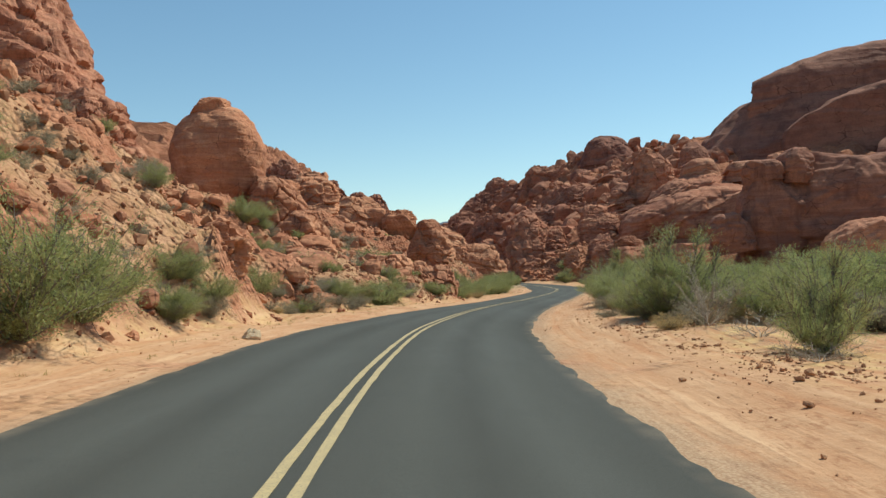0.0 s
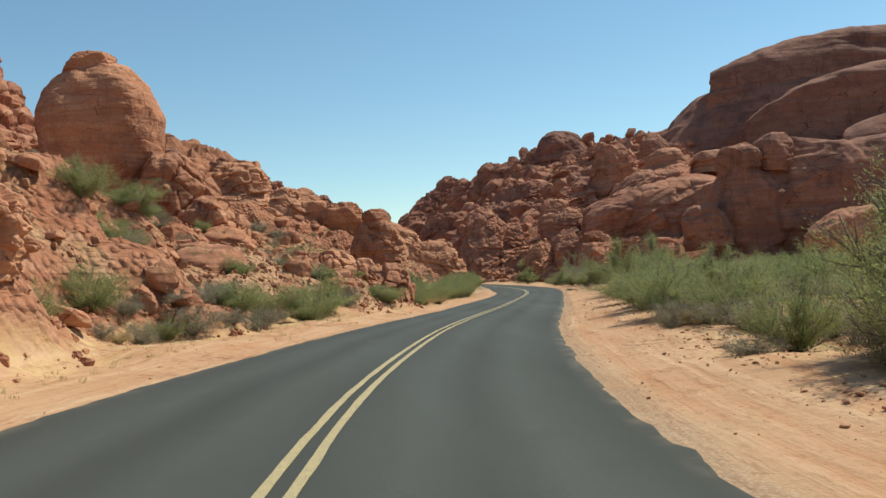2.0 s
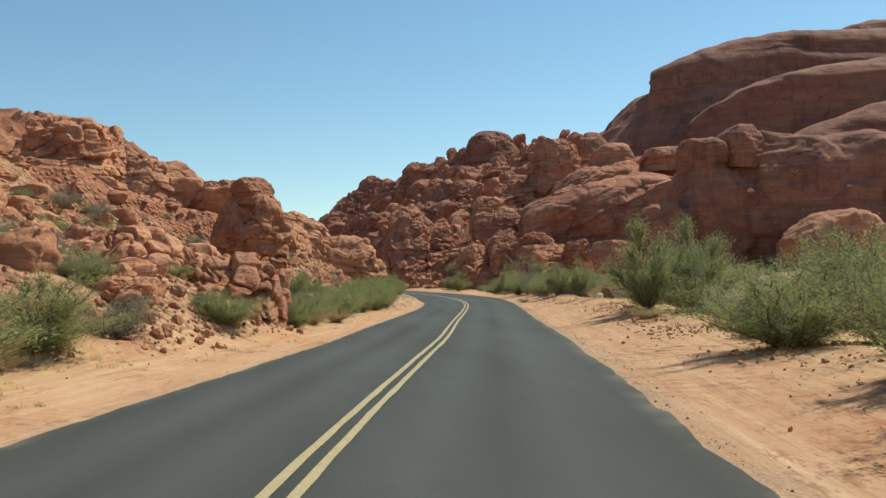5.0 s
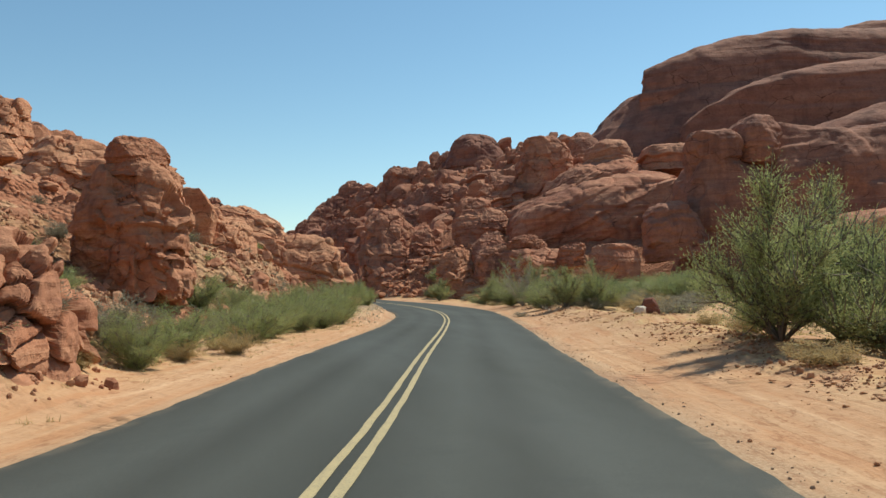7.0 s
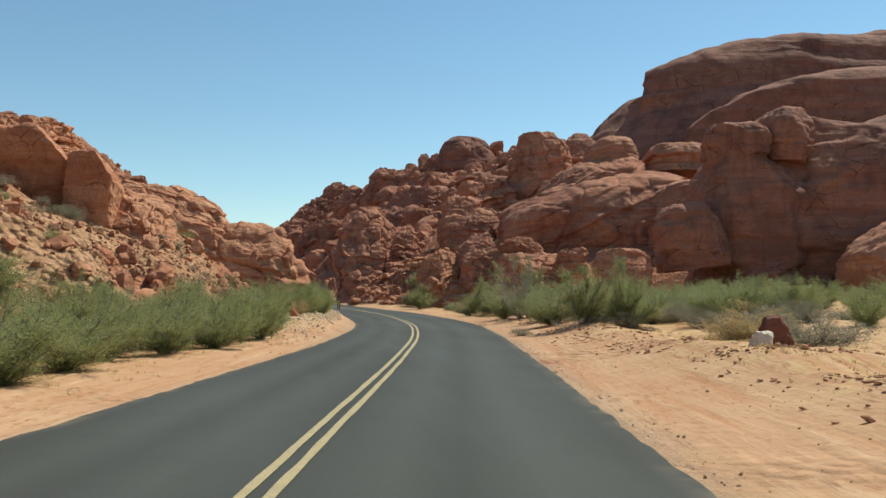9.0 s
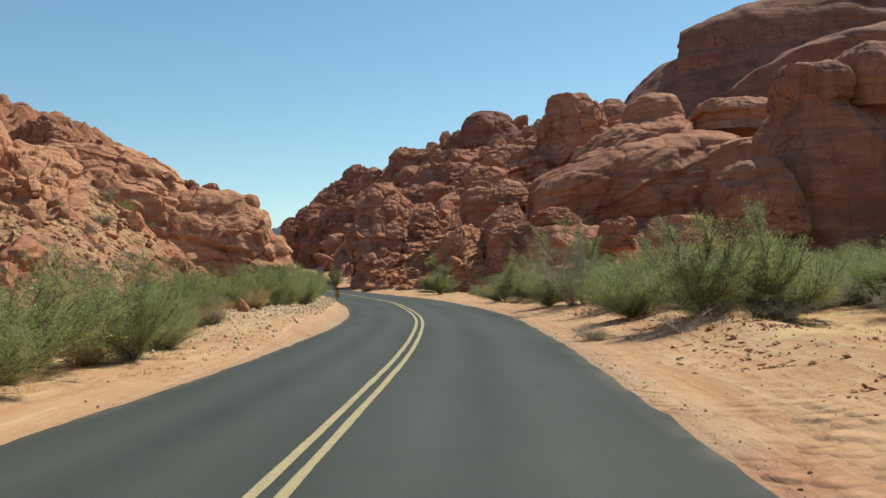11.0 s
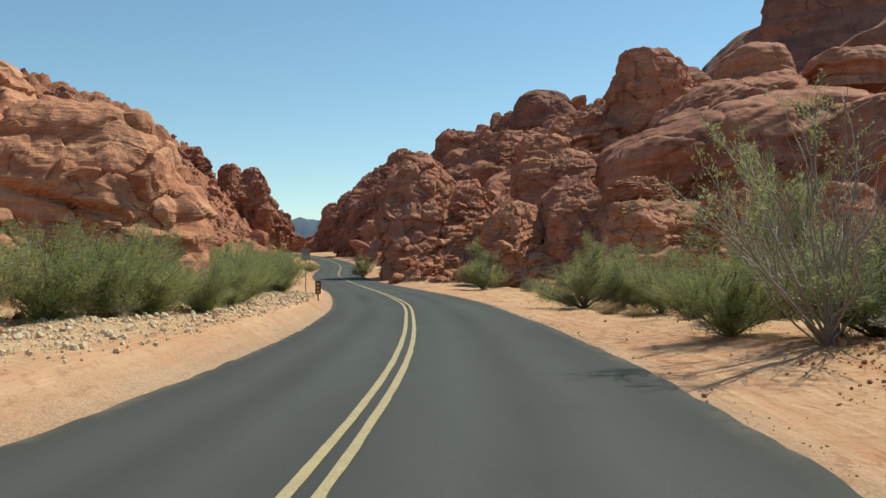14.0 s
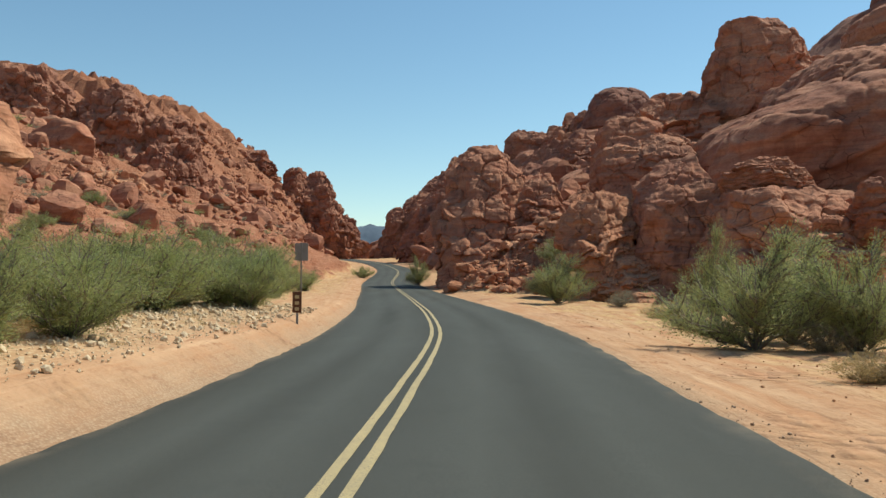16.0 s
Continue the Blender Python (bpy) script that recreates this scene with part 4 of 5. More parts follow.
formation("hill_crest", [
    block(-52, -37, 288, 16, 16, 37.0, 80, 70, boxy=3.0, cuts=7, bed=3, bed_depth=0.5, lump=0.14, cell=4, heave=1.8, cut_at=(0.78, 0.96)),
    block(-66, -46, 287, 18, 20, 42.5, 81, 70, boxy=3.2, cuts=7, bed=3, bed_depth=0.5, lump=0.14, cell=4, heave=1.8, cut_at=(0.78, 0.96)),
    block(-84, -62, 284, 18, 20, 45.5, 82, 70, boxy=3.2, cuts=7, bed=3, bed_depth=0.5, lump=0.14, cell=4, heave=1.8, cut_at=(0.78, 0.96)),
    block(-39.5, -28.5, 258, 14, 6, 26.5, 83, 70, boxy=3.0, cuts=7, bed=3, bed_depth=0.5, lump=0.14, cell=4, heave=1.6, cut_at=(0.78, 0.96)),
], "dark jagged sandstone crest over the talus hill", FAR_RED)

# ---- scattered stones ----
def stone_shapes(count, seed, n=4, flat=1.0):
    out = []
    for k in range(count):
        v, f = rock((1, 0.85, 0.75 * flat), seed + k, n, boxy=3.0, cuts=9, lump=0.22, fine=0.03, cut_at=(0.5, 0.85), flare=-1)
        v[:, 2] -= 0.32 * flat
        out.append((v, f))
    return out


def turn_matrix(rng, tip=0.5):
    return np.array(Euler((rng.normal(0, tip), rng.normal(0, tip), rng.uniform(0, 6.283))).to_matrix())


def strew(name, label, mat, shapes, spots, sizes, rng, tip=0.5, category="stones"):
    """Loose stones on the ground, too many to count."""
    x, y = spots[:, 0], spots[:, 1]
    z = height(x, y)
    pieces = []
    for k in range(len(x)):
        v, f = shapes[k % len(shapes)]
        pieces.append(((v * sizes[k]) @ turn_matrix(rng, tip).T + np.array((x[k], y[k], z[k] + 0.12 * sizes[k])), f))
    v, f = joined(pieces)
    ob = mesh_object(name, v, f, mat, smooth_shade=False)
    return tagged(ob, label, category, kind="stuff")


def pick(rng, count, x0, x1, y0, y1, keep):
    got = np.zeros((0, 2))
    while len(got) < count:
        p = np.stack([rng.uniform(x0, x1, count * 3), rng.uniform(y0, y1, count * 3)], 1)
        got = np.concatenate([got, p[keep(p[:, 0], p[:, 1])]])
    return got[:count]


rng = np.random.default_rng(11)
angular = stone_shapes(14, 300)
slabs = stone_shapes(10, 330, flat=0.5)
crumbs = stone_shapes(12, 300, 2)
chips = stone_shapes(6, 330, 2, 0.5)
plates = stone_shapes(6, 350, 3, 0.28)
spots = pick(rng, 4200, -32, 12, 8, 124, lambda x, y: (hill(x, y) > 0.25) & (rng.uniform(0, 1, x.shape) < 0.25 + 0.75 * (np.abs(across(x, y)) < 20)))
strew("rubble", "broken orange sandstone rubble on the slope", ORANGE, angular + slabs, spots, np.minimum(0.13 * rng.pareto(1.7, 4200) + 0.13, 1.1), rng, 0.35)
spots = pick(rng, 1500, -16, 13, 8, 130, lambda x, y: (hill(x, y) > 0.02) & (hill(x, y) < 1.6) & (across(x, y) < 0))
strew("slope_foot_stones", "small broken stones at the foot of the slope", ORANGE, crumbs, spots, 0.05 + 0.07 * rng.pareto(2.2, 1500).clip(0, 4), rng)
spots = pick(rng, 6500, -20, 6, 10, 110, lambda x, y: (hill(x, y) > 0.15) & (across(x, y) > -18) & (soil_at(x, y) > 0.3))
strew("soil_rubble", "small tan and red stones strewn over the soil of the slope", CLOD_DARK, crumbs, spots, 0.06 + 0.08 * rng.pareto(1.9, 6500).clip(0, 6), rng, 0.4)
spots = pick(rng, 5200, -95, -6, 190, 560, lambda x, y: (hill(x, y) > 0.8) & (hill(x, y) < 55))
strew("talus", "jumbled red sandstone talus on the far hill", RED, angular + slabs, spots, np.minimum(0.7 * rng.pareto(1.9, 5200) + 0.7, 5.0), rng, 0.4)
spots = pick(rng, 2600, -12, 95, 214, 470, lambda x, y: (hill(x, y) > 0.8) & (x > road_x(y) + 6) & (hill(x, y) < 55))
strew("ridge_talus", "weathered red blocks piled below the ridge", RED, angular + slabs, spots, np.minimum(1.0 * rng.pareto(1.8, 2600) + 1.0, 8.0), rng, 0.35)
spots = pick(rng, 3000, 17, 40, 156, 199, lambda x, y: (hill(x, y) > 0.15))
strew("slab_talus", "thin sunlit sandstone slabs below the column", ORANGE, slabs, spots, np.minimum(0.30 * rng.pareto(1.8, 3000) + 0.32, 2.0), rng, 0.25)


def boulders(label, table_seed, count, x0, x1, y0, y1, keep, low, high, mat, group, n=14):
    """Single boulders, big enough to be told apart."""
    r = np.random.default_rng(table_seed)
    kinds = []
    for k in range(6):
        v, f = rock((1.0, 0.9, 0.8), table_seed + k, n, boxy=2.8, cuts=8, lump=0.15, fine=0.03, bed=0.2, bed_depth=0.02, cell=0.45, heave=0.07, cut_at=(0.65, 0.92), flare=-1)
        kinds.append(mesh_object("boulder", v, f, mat).data)
    for ob in [o for o in scene.objects if o.data in kinds]:
        bpy.data.objects.remove(ob)
    spots = pick(r, count, x0, x1, y0, y1, keep)
    z = height(spots[:, 0], spots[:, 1])
    for k in range(count):
        size = min(low + (high - low) * r.pareto(2.5) * 0.4, high)
        ob = new("boulder", kinds[k % len(kinds)])
        ob.matrix_world = pose(spots[k, 0], spots[k, 1], z[k] - 0.3 * size, r.normal(0, 9), r.normal(0, 9), r.uniform(0, 360)) @ Matrix.Diagonal((size * r.uniform(0.9, 1.9), size * r.uniform(0.9, 1.5), size * r.uniform(0.55, 0.95), 1))
        tagged(ob, label, "boulder", group)


boulders("orange sandstone boulder on the rubble slope", 400, 110, -30, 11, 18, 122, lambda x, y: (hill(x, y) > 0.6) & (across(x, y) > -26), 0.7, 2.6, ORANGE, "boulders on the hillside")
boulders("rounded red sandstone boulder on the far ridge", 420, 110, -4, 92, 212, 460, lambda x, y: (hill(x, y) > 2.0) & (x > road_x(y) + 8), 4.0, 14.0, FAR_RED, "boulders on the ridge")
boulders("broken sandstone boulder on the talus hill", 440, 100, -95, -10, 205, 540, lambda x, y: (hill(x, y) > 1.5) & (hill(x, y) < 55), 2.5, 9.0, RED, "boulders on the talus hill")


# ---- vegetation ----
def tube(points, r0, r1, sides=3):
    p = np.asarray(points, float)
    n = len(p)
    d = np.gradient(p, axis=0)
    d /= np.linalg.norm(d, axis=1, keepdims=True) + 1e-9
    a = np.cross(d, np.array([0.31, 0.2, 0.93]) + 0.01)
    a /= np.linalg.norm(a, axis=1, keepdims=True) + 1e-9
    b = np.cross(d, a)
    r = np.linspace(r0, r1, n)[:, None]
    ring = [p + r * (a * math.cos(t) + b * math.sin(t)) for t in np.linspace(0, 2 * math.pi, sides, endpoint=False)]
    v = np.stack(ring, 1).reshape(-1, 3)
    k = np.arange(n * sides).reshape(n, sides)
    f = np.stack([k[:-1], np.roll(k[:-1], -1, 1), np.roll(k[1:], -1, 1), k[1:]], -1).reshape(-1, 4)
    return v, f


def leaves(points, along, size, rng, long=3.4):
    """Small narrow leaves, one at each point, that follow their twig."""
    n = len(points)
    a = along + rng.normal(size=(n, 3)) * 0.55
    a[:, 2] += 0.25
    a /= np.linalg.norm(a, axis=1, keepdims=True)
    b = np.cross(a, rng.normal(size=(n, 3)))
    b /= np.linalg.norm(b, axis=1, keepdims=True)
    s = (size * rng.uniform(0.6, 1.5, n))[:, None]
    v = np.stack([points - b * s * 0.5, points + b * s * 0.5, points + a * s * long], 1).reshape(-1, 3)
    return v, np.arange(3 * n).reshape(n, 3)


def shrub_meshes(seed, stems=16, twigs=6, per_twig=22, size=0.016, bare=0.25, spread=0.46, upright=1.0, thick=0.010, fuzz=0.02):
    """Stems and foliage of a shrub one metre wide and one metre high."""
    r = np.random.default_rng(seed)
    wood, twig, pts, runs = [], [], [], []
    for k in range(stems):
        a = 2 * math.pi * (k + r.uniform(-0.4, 0.4)) / stems
        out = spread * math.sqrt(r.uniform(0.03, 1.0))
        high = upright * r.uniform(0.6, 1.0) * (1 - 0.72 * (out / 0.5) ** 2)
        t = np.linspace(0, 1, 6)[:, None]
        bend = r.uniform(0.7, 1.3)
        path = np.concatenate([np.cos(a) * out * t**bend, np.sin(a) * out * t**bend, high * t**0.9], 1)
        path[1:] += r.normal(0, 0.018, (5, 3))
        path[0] *= 0.3
        wood.append(tube(path, thick, thick * 0.3))
        for j in range(twigs):
            at = r.uniform(bare, 1.0)
            i = min(int(at * 5), 4)
            base = path[i] + (path[i + 1] - path[i]) * (at * 5 - i)
            d = np.array([math.cos(a) * 0.45, math.sin(a) * 0.45, 0.7]) + r.normal(0, 0.45, 3)
            d /= np.linalg.norm(d)
            ln = r.uniform(0.10, 0.26)
            tt = np.linspace(0, 1, 3)[:, None]
            tw = base + d * ln * tt + np.array([0, 0, 0.05]) * tt**2
            twig.append(tube(tw, thick * 0.4, thick * 0.15))
            s = r.uniform(0.1, 1.0, (per_twig, 1))
            pts.append(base + d * ln * s + r.normal(0, fuzz, (per_twig, 3)))
            runs.append(np.repeat(d[None], per_twig, 0))
    p, run = np.concatenate(pts), np.concatenate(runs)
    keep = p[:, 2] > 0.02
    return joined(wood), joined(twig), leaves(p[keep], run[keep], size, r)


def shrub(name, label, leaf, seed, **kw):
    """A shrub to be copied: stems and foliage under an empty."""
    wood, twig, leaf_mesh = shrub_meshes(seed, **kw)
    base = new(name)
    if leaf:
        mesh_object("branchwork", *joined([wood, twig]), BARK, base)
    else:
        mesh_object("branchwork", *wood, DRY_WOOD, base)
        mesh_object("twig_tangle", *twig, DRY_WOOD, base)
    if leaf:
        mesh_object("foliage", *leaf_mesh, leaf, base)
    tagged(base, label, "shrub")
    return base


CREOSOTE = [shrub("creosote_bush", "leafy green creosote bush on the sandy verge", GREEN, 500 + k, stems=30, twigs=12, per_twig=80, size=0.0053, bare=0.05, fuzz=0.026, thick=0.008) for k in range(5)]
SAGE = [shrub("sage_bush", "low dry grey-brown sage bush", GREY, 520 + k, stems=28, twigs=8, per_twig=26, size=0.0095, bare=0.04, upright=0.9, thick=0.006, fuzz=0.03) for k in range(3)]
MESQUITE = [shrub("mesquite_tree", "open yellow-green mesquite tree with dark crooked branches", OLIVE, 540 + k, stems=14, twigs=34, per_twig=84, size=0.0050, bare=0.20, spread=0.5, thick=0.014, fuzz=0.03) for k in range(3)]
BLOND = [shrub("dry_bunchgrass", "pale blond clump of dry bunchgrass", STRAW, 580 + k, stems=30, twigs=8, per_twig=30, size=0.011, bare=0.02, upright=0.9, thick=0.004, fuzz=0.03) for k in range(2)]
DEAD = [shrub("dead_shrub", "bare grey tangle of dead branches", None, 560 + k, stems=15, twigs=12, per_twig=2, bare=0.25, thick=0.0055) for k in range(2)]
for proto in CREOSOTE + SAGE + MESQUITE + BLOND + DEAD:
    proto["proto"] = 1


def plant(kinds, x, y, w, h, r, group, z=None):
    if kinds is CREOSOTE and y > 116 and x > 18:
        kinds = MESQUITE
    k = kinds[int(r.integers(len(kinds)))]
    z = float(height(np.array([x]), np.array([y]))[0]) if z is None else z
    w = min(w, 3.6)
    ob = copy_thing(k, pose(x, y, z - 0.04, 0, 0, r.uniform(0, 360)))
    ob.scale = (w * 1.1, w * 1.1 * r.uniform(0.85, 1.1), h * (0.86 if kinds is CREOSOTE else 1.0))
    if "proto" in ob:
        del ob["proto"]
    ob["group"] = group


# x, y, width, height
GREEN_NEAR = [
    (-7.2, 14.3, 3.2, 3.2), (-7.2, 16.6, 2.9, 3.0), (6.1, 23.1, 2.4, 2.2), (6.2, 27.0, 1.9, 1.7), (7.6, 32.7, 2.4, 1.9), (7.3, 36.4, 2.4, 1.9), (-8.2, 37.0, 2.2, 1.8),
    (-6.6, 38.2, 1.5, 1.0), (9.0, 38.8, 1.8, 2.0), (8.2, 40.5, 2.8, 2.3), (-5.1, 41.7, 1.9, 1.4), (8.5, 42.7, 1.8, 2.0), (-6.0, 43.5, 1.4, 0.9), (-5.3, 47.2, 2.0, 1.7),
    (9.5, 47.4, 3.0, 1.9), (-3.6, 47.4, 3.5, 2.0), (-3.3, 52.0, 3.0, 2.0), (-12.4, 54.8, 4.2, 2.0), (-0.5, 59.1, 2.4, 1.3), (15.6, 62.9, 1.6, 2.4),
    (1.2, 66.5, 1.8, 1.6), (22.2, 76.2, 2.3, 2.5), (-4.9, 79.4, 1.5, 1.4),
]
GREEN_LEFT = [
    (1.6, 69.5, 2.4, 1.7), (3.0, 76.5, 2.8, 1.9), (3.4, 78.8, 2.6, 1.9), (4.6, 84.0, 2.8, 2.0), (5.6, 87.0, 2.6, 2.1), (6.9, 95.0, 2.2, 1.6), 
    (-8.2, 33.0, 1.8, 1.6), (-9.6, 40.5, 2.2, 1.7), (-11.4, 47.0, 2.4, 1.8), (7.2, 124.5, 2.6, 2.0), (8.0, 133.5, 2.4, 2.0),
]
GREEN_MIDDLE = [
    (10.0, 115.8, 1.9, 1.7), (10.2, 118.6, 2.0, 1.9), (10.1, 121.4, 2.2, 2.1), (6.4, 99.5, 2.3, 2.0), (4.8, 97.5, 2.2, 1.8), (10.2, 133.6, 3.2, 2.3), (9.6, 136.4, 3.2, 2.5), (8.8, 125.0, 2.8, 2.2),
    (3.7, 81.3, 2.0, 2.3), (1.9, 81.7, 1.9, 2.0), (0.7, 82.2, 2.8, 1.7), (26.2, 85.6, 1.6, 1.8), (4.1, 86.9, 3.0, 2.4), (1.8, 87.3, 2.3, 2.0), (4.3, 88.7, 2.4, 2.5),
    (5.4, 89.9, 3.9, 2.8), (6.8, 92.1, 2.5, 2.8), (19.0, 96.4, 2.7, 2.0), (21.4, 97.0, 4.3, 2.5), (20.5, 100.1, 3.5, 2.4), 
    (6.4, 102.1, 2.4, 2.2), (20.8, 102.1, 2.2, 2.0), (21.5, 106.4, 3.6, 2.4), (20.1, 108.3, 2.4, 2.2), (5.9, 107.1, 2.0, 1.7), (6.8, 109.8, 2.8, 2.3), (7.9, 111.4, 2.8, 2.5), (8.9, 114.2, 2.8, 2.6), (9.0, 128.4, 3.4, 2.7), (7.6, 131.6, 3.4, 2.7), (8.4, 145.2, 3.6, 3.2), (8.5, 136.8, 3.6, 3.4),
    (8.6, 112.4, 2.4, 2.6), (21.7, 113.9, 2.1, 1.8), (8.8, 114.3, 2.6, 2.2),
]
GREEN_FAR = [
    (8.2, 116.6, 2.2, 1.8), (7.0, 121.5, 2.6, 2.1), (23.0, 119.5, 2.6, 2.0), (7.6, 126.2, 2.8, 2.1), (22.3, 125.9, 3.3, 2.5), (7.9, 129.0, 3.4, 2.7), (8.0, 127.9, 2.9, 2.7), (6.3, 128.4, 2.4, 2.4),
    (24.7, 129.6, 3.6, 2.7), (8.8, 134.3, 3.4, 2.6), (26.1, 133.0, 2.5, 2.5), (9.0, 137.4, 3.2, 2.5), (2.5, 141.9, 3.5, 2.7), (8.0, 143.5, 2.8, 2.4), (7.7, 152.8, 2.6, 2.4),
    (29.6, 162.3, 3.3, 2.2), (23.7, 162.7, 3.5, 2.8), (25.7, 173.8, 3.5, 2.6), (5.6, 229.5, 3.4, 2.3),
]
SAGE_NEAR = [
    (-6.9, 21.0, 0.9, 0.8), (7.7, 23.3, 3.2, 1.2), (5.8, 23.6, 1.4, 0.7), (-7.6, 24.4, 1.5, 0.8), (-7.1, 25.3, 1.2, 1.1), (-10.7, 25.5, 1.0, 0.7), (-12.3, 25.8, 1.1, 0.7),
    (-7.8, 26.0, 1.4, 0.7), (5.2, 26.4, 1.0, 0.5), (-9.0, 27.2, 0.7, 0.5), (-10.1, 29.0, 1.0, 0.8), (7.1, 30.7, 1.9, 1.0), (6.2, 33.1, 0.9, 0.6), (-7.4, 35.4, 0.9, 0.5),
    (8.2, 36.7, 0.7, 0.4), (-6.9, 37.1, 1.1, 0.8), (-7.5, 38.1, 0.8, 0.8), (-5.9, 38.8, 2.0, 1.1), (-4.5, 41.0, 0.9, 0.6), (-4.6, 44.5, 0.6, 0.6), (-6.3, 46.6, 0.7, 0.5),
    (-4.7, 48.8, 1.0, 0.6), (-0.6, 59.3, 1.4, 0.6), (0.2, 62.4, 1.9, 1.2),
]
SAGE_FAR = [
    (5.4, 93.6, 1.6, 1.0), (6.2, 97.2, 1.6, 1.0), (4.2, 89.0, 1.8, 1.1), (6.9, 103.4, 1.5, 0.9),
    (0.5, 67.8, 2.0, 1.2), (1.0, 76.7, 1.7, 0.9), (18.3, 76.8, 2.5, 1.0), (-10.0, 77.6, 1.5, 1.5), (-4.7, 77.9, 2.3, 1.2), (-8.9, 79.4, 1.9, 0.9), (1.8, 80.7, 1.8, 1.1),
    (19.9, 81.4, 2.3, 1.1), (2.5, 83.4, 2.3, 1.3), (-5.1, 86.8, 1.6, 0.7), (-29.7, 87.3, 3.0, 1.4), (3.7, 88.7, 2.6, 1.1), (24.8, 90.2, 3.3, 1.1), (16.5, 92.3, 1.1, 0.4),
    (24.3, 96.6, 3.3, 1.5), (26.5, 100.1, 3.2, 1.5), (5.5, 103.8, 1.6, 1.5), (5.9, 105.9, 1.4, 0.9), (21.6, 111.2, 1.9, 0.9), (8.9, 115.2, 1.4, 0.8), (7.2, 124.7, 1.7, 1.0),
    (23.4, 125.2, 1.3, 0.8), (8.8, 126.0, 1.0, 0.7), (25.7, 153.3, 1.8, 1.1),
]
TREES = [
    (6.4, 14.1, 1.9, 1.8), (6.8, 24.2, 2.7, 2.6), (9.2, 37.6, 1.6, 2.0), (13.3, 62.2, 3.6, 3.1), (15.4, 63.4, 3.6, 3.4), (14.8, 61.2, 3.2, 2.6), (18.9, 91.9, 2.7, 2.2), (20.9, 92.5, 2.5, 2.7), (21.4, 100.2, 1.9, 2.3),
    (22.7, 111.4, 2.2, 3.6), (24.2, 125.4, 2.6, 2.5), (26.0, 139.2, 2.2, 3.5), (22.8, 156.5, 3.9, 2.9), (13.9, 208.2, 2.8, 3.6),
]
rng = np.random.default_rng(71)
for table in (GREEN_NEAR, GREEN_LEFT, GREEN_MIDDLE, GREEN_FAR):
    for row in table:
        plant(CREOSOTE, *row, rng, "creosote bushes along the road")
for table in (SAGE_NEAR, SAGE_FAR):
    for row in table:
        plant(SAGE, *row, rng, "sage bushes along the road")
for row in TREES:
    plant(MESQUITE, *row, rng, "mesquite trees along the road")
for row in ((6.2, 16.5, 2.2, 0.7), (5.6, 12.6, 1.8, 0.5), (7.4, 27.5, 1.8, 1.6), (17.6, 90.2, 1.6, 0.8), (19.6, 93.6, 2.0, 2.2), (9.4, 44.6, 1.8, 1.9), (20.2, 105.6, 3.4, 3.6), (21.0, 106.6, 2.6, 2.8)):
    plant(DEAD, *row, rng, "dead shrubs along the road")


BLOND_ROWS = [(5.9, 92.0, 1.2, 0.7), (6.6, 94.6, 1.2, 0.8), (5.2, 90.2, 1.4, 0.9), (7.2, 100.4, 1.3, 0.8), (2.9, 71.0, 1.3, 0.8), (1.9, 68.5, 0.9, 0.7), (17.4, 78.0, 2.0, 1.0), (8.2, 113.2, 1.2, 0.8), (8.3, 106.2, 1.2, 1.1), (8.9, 118.4, 1.2, 0.9), (24.5, 140.5, 2.0, 0.9), (12.0, 59.0, 1.2, 0.5), (10.8, 50.0, 1.3, 0.6), (14.9, 66.0, 1.6, 0.8)]
for row in BLOND_ROWS:
    plant(BLOND, *row, rng, "dry bunchgrass along the road")


def thicket(kinds, count, x0, x1, y0, y1, keep, w, h, group, seed):
    r = np.random.default_rng(seed)
    spots = pick(r, count, x0, x1, y0, y1, keep)
    for (x, y), z in zip(spots, height(spots[:, 0], spots[:, 1])):
        k = r.uniform(0.7, 1.25)
        plant(kinds, x, y, w * k, h * k, r, group, float(z))


thicket(CREOSOTE, 46, 6, 34, 20, 58, lambda x, y: (across(x, y) > 8.0) & (across(x, y) < 24), 2.7, 2.1, "creosote bushes along the road", 81)
thicket(CREOSOTE, 40, 14, 44, 92, 116, lambda x, y: (across(x, y) > 8.5) & (across(x, y) < 24), 2.8, 2.0, "creosote bushes along the road", 82)
thicket(CREOSOTE, 22, 18, 60, 66, 140, lambda x, y: (across(x, y) > 14.0) & (across(x, y) < 40), 2.4, 1.6, "creosote bushes along the road", 83)
thicket(SAGE, 40, 14, 60, 60, 150, lambda x, y: (across(x, y) > 9.0) & (across(x, y) < 42), 1.7, 0.9, "sage bushes on the flat", 84)
thicket(CREOSOTE, 34, -30, 10, 126, 215, lambda x, y: (across(x, y) < -7.5) & (across(x, y) > -38), 3.0, 2.1, "creosote bushes along the road", 85)
thicket(CREOSOTE, 34, -24, 8, 26, 118, lambda x, y: (hill(x, y) > 0.8) & (across(x, y) > -22), 1.2, 0.9, "creosote bushes on the slope", 95)
thicket(CREOSOTE, 36, -18, 2, 18, 76, lambda x, y: (hill(x, y) > 0.3) & (across(x, y) > -17), 1.5, 1.1, "creosote bushes on the slope", 96)
thicket(SAGE, 84, -24, 10, 20, 122, lambda x, y: (hill(x, y) > 0.5) & (across(x, y) > -22), 1.1, 0.7, "sage bushes on the slope", 86)
thicket(SAGE, 44, 5, 30, 16, 58, lambda x, y: (across(x, y) > 6.2) & (across(x, y) < 16), 1.7, 0.95, "sage bushes along the road", 87)
thicket(SAGE, 40, 14, 34, 88, 122, lambda x, y: (across(x, y) > 6.6) & (across(x, y) < 15), 1.7, 0.95, "sage bushes along the road", 88)
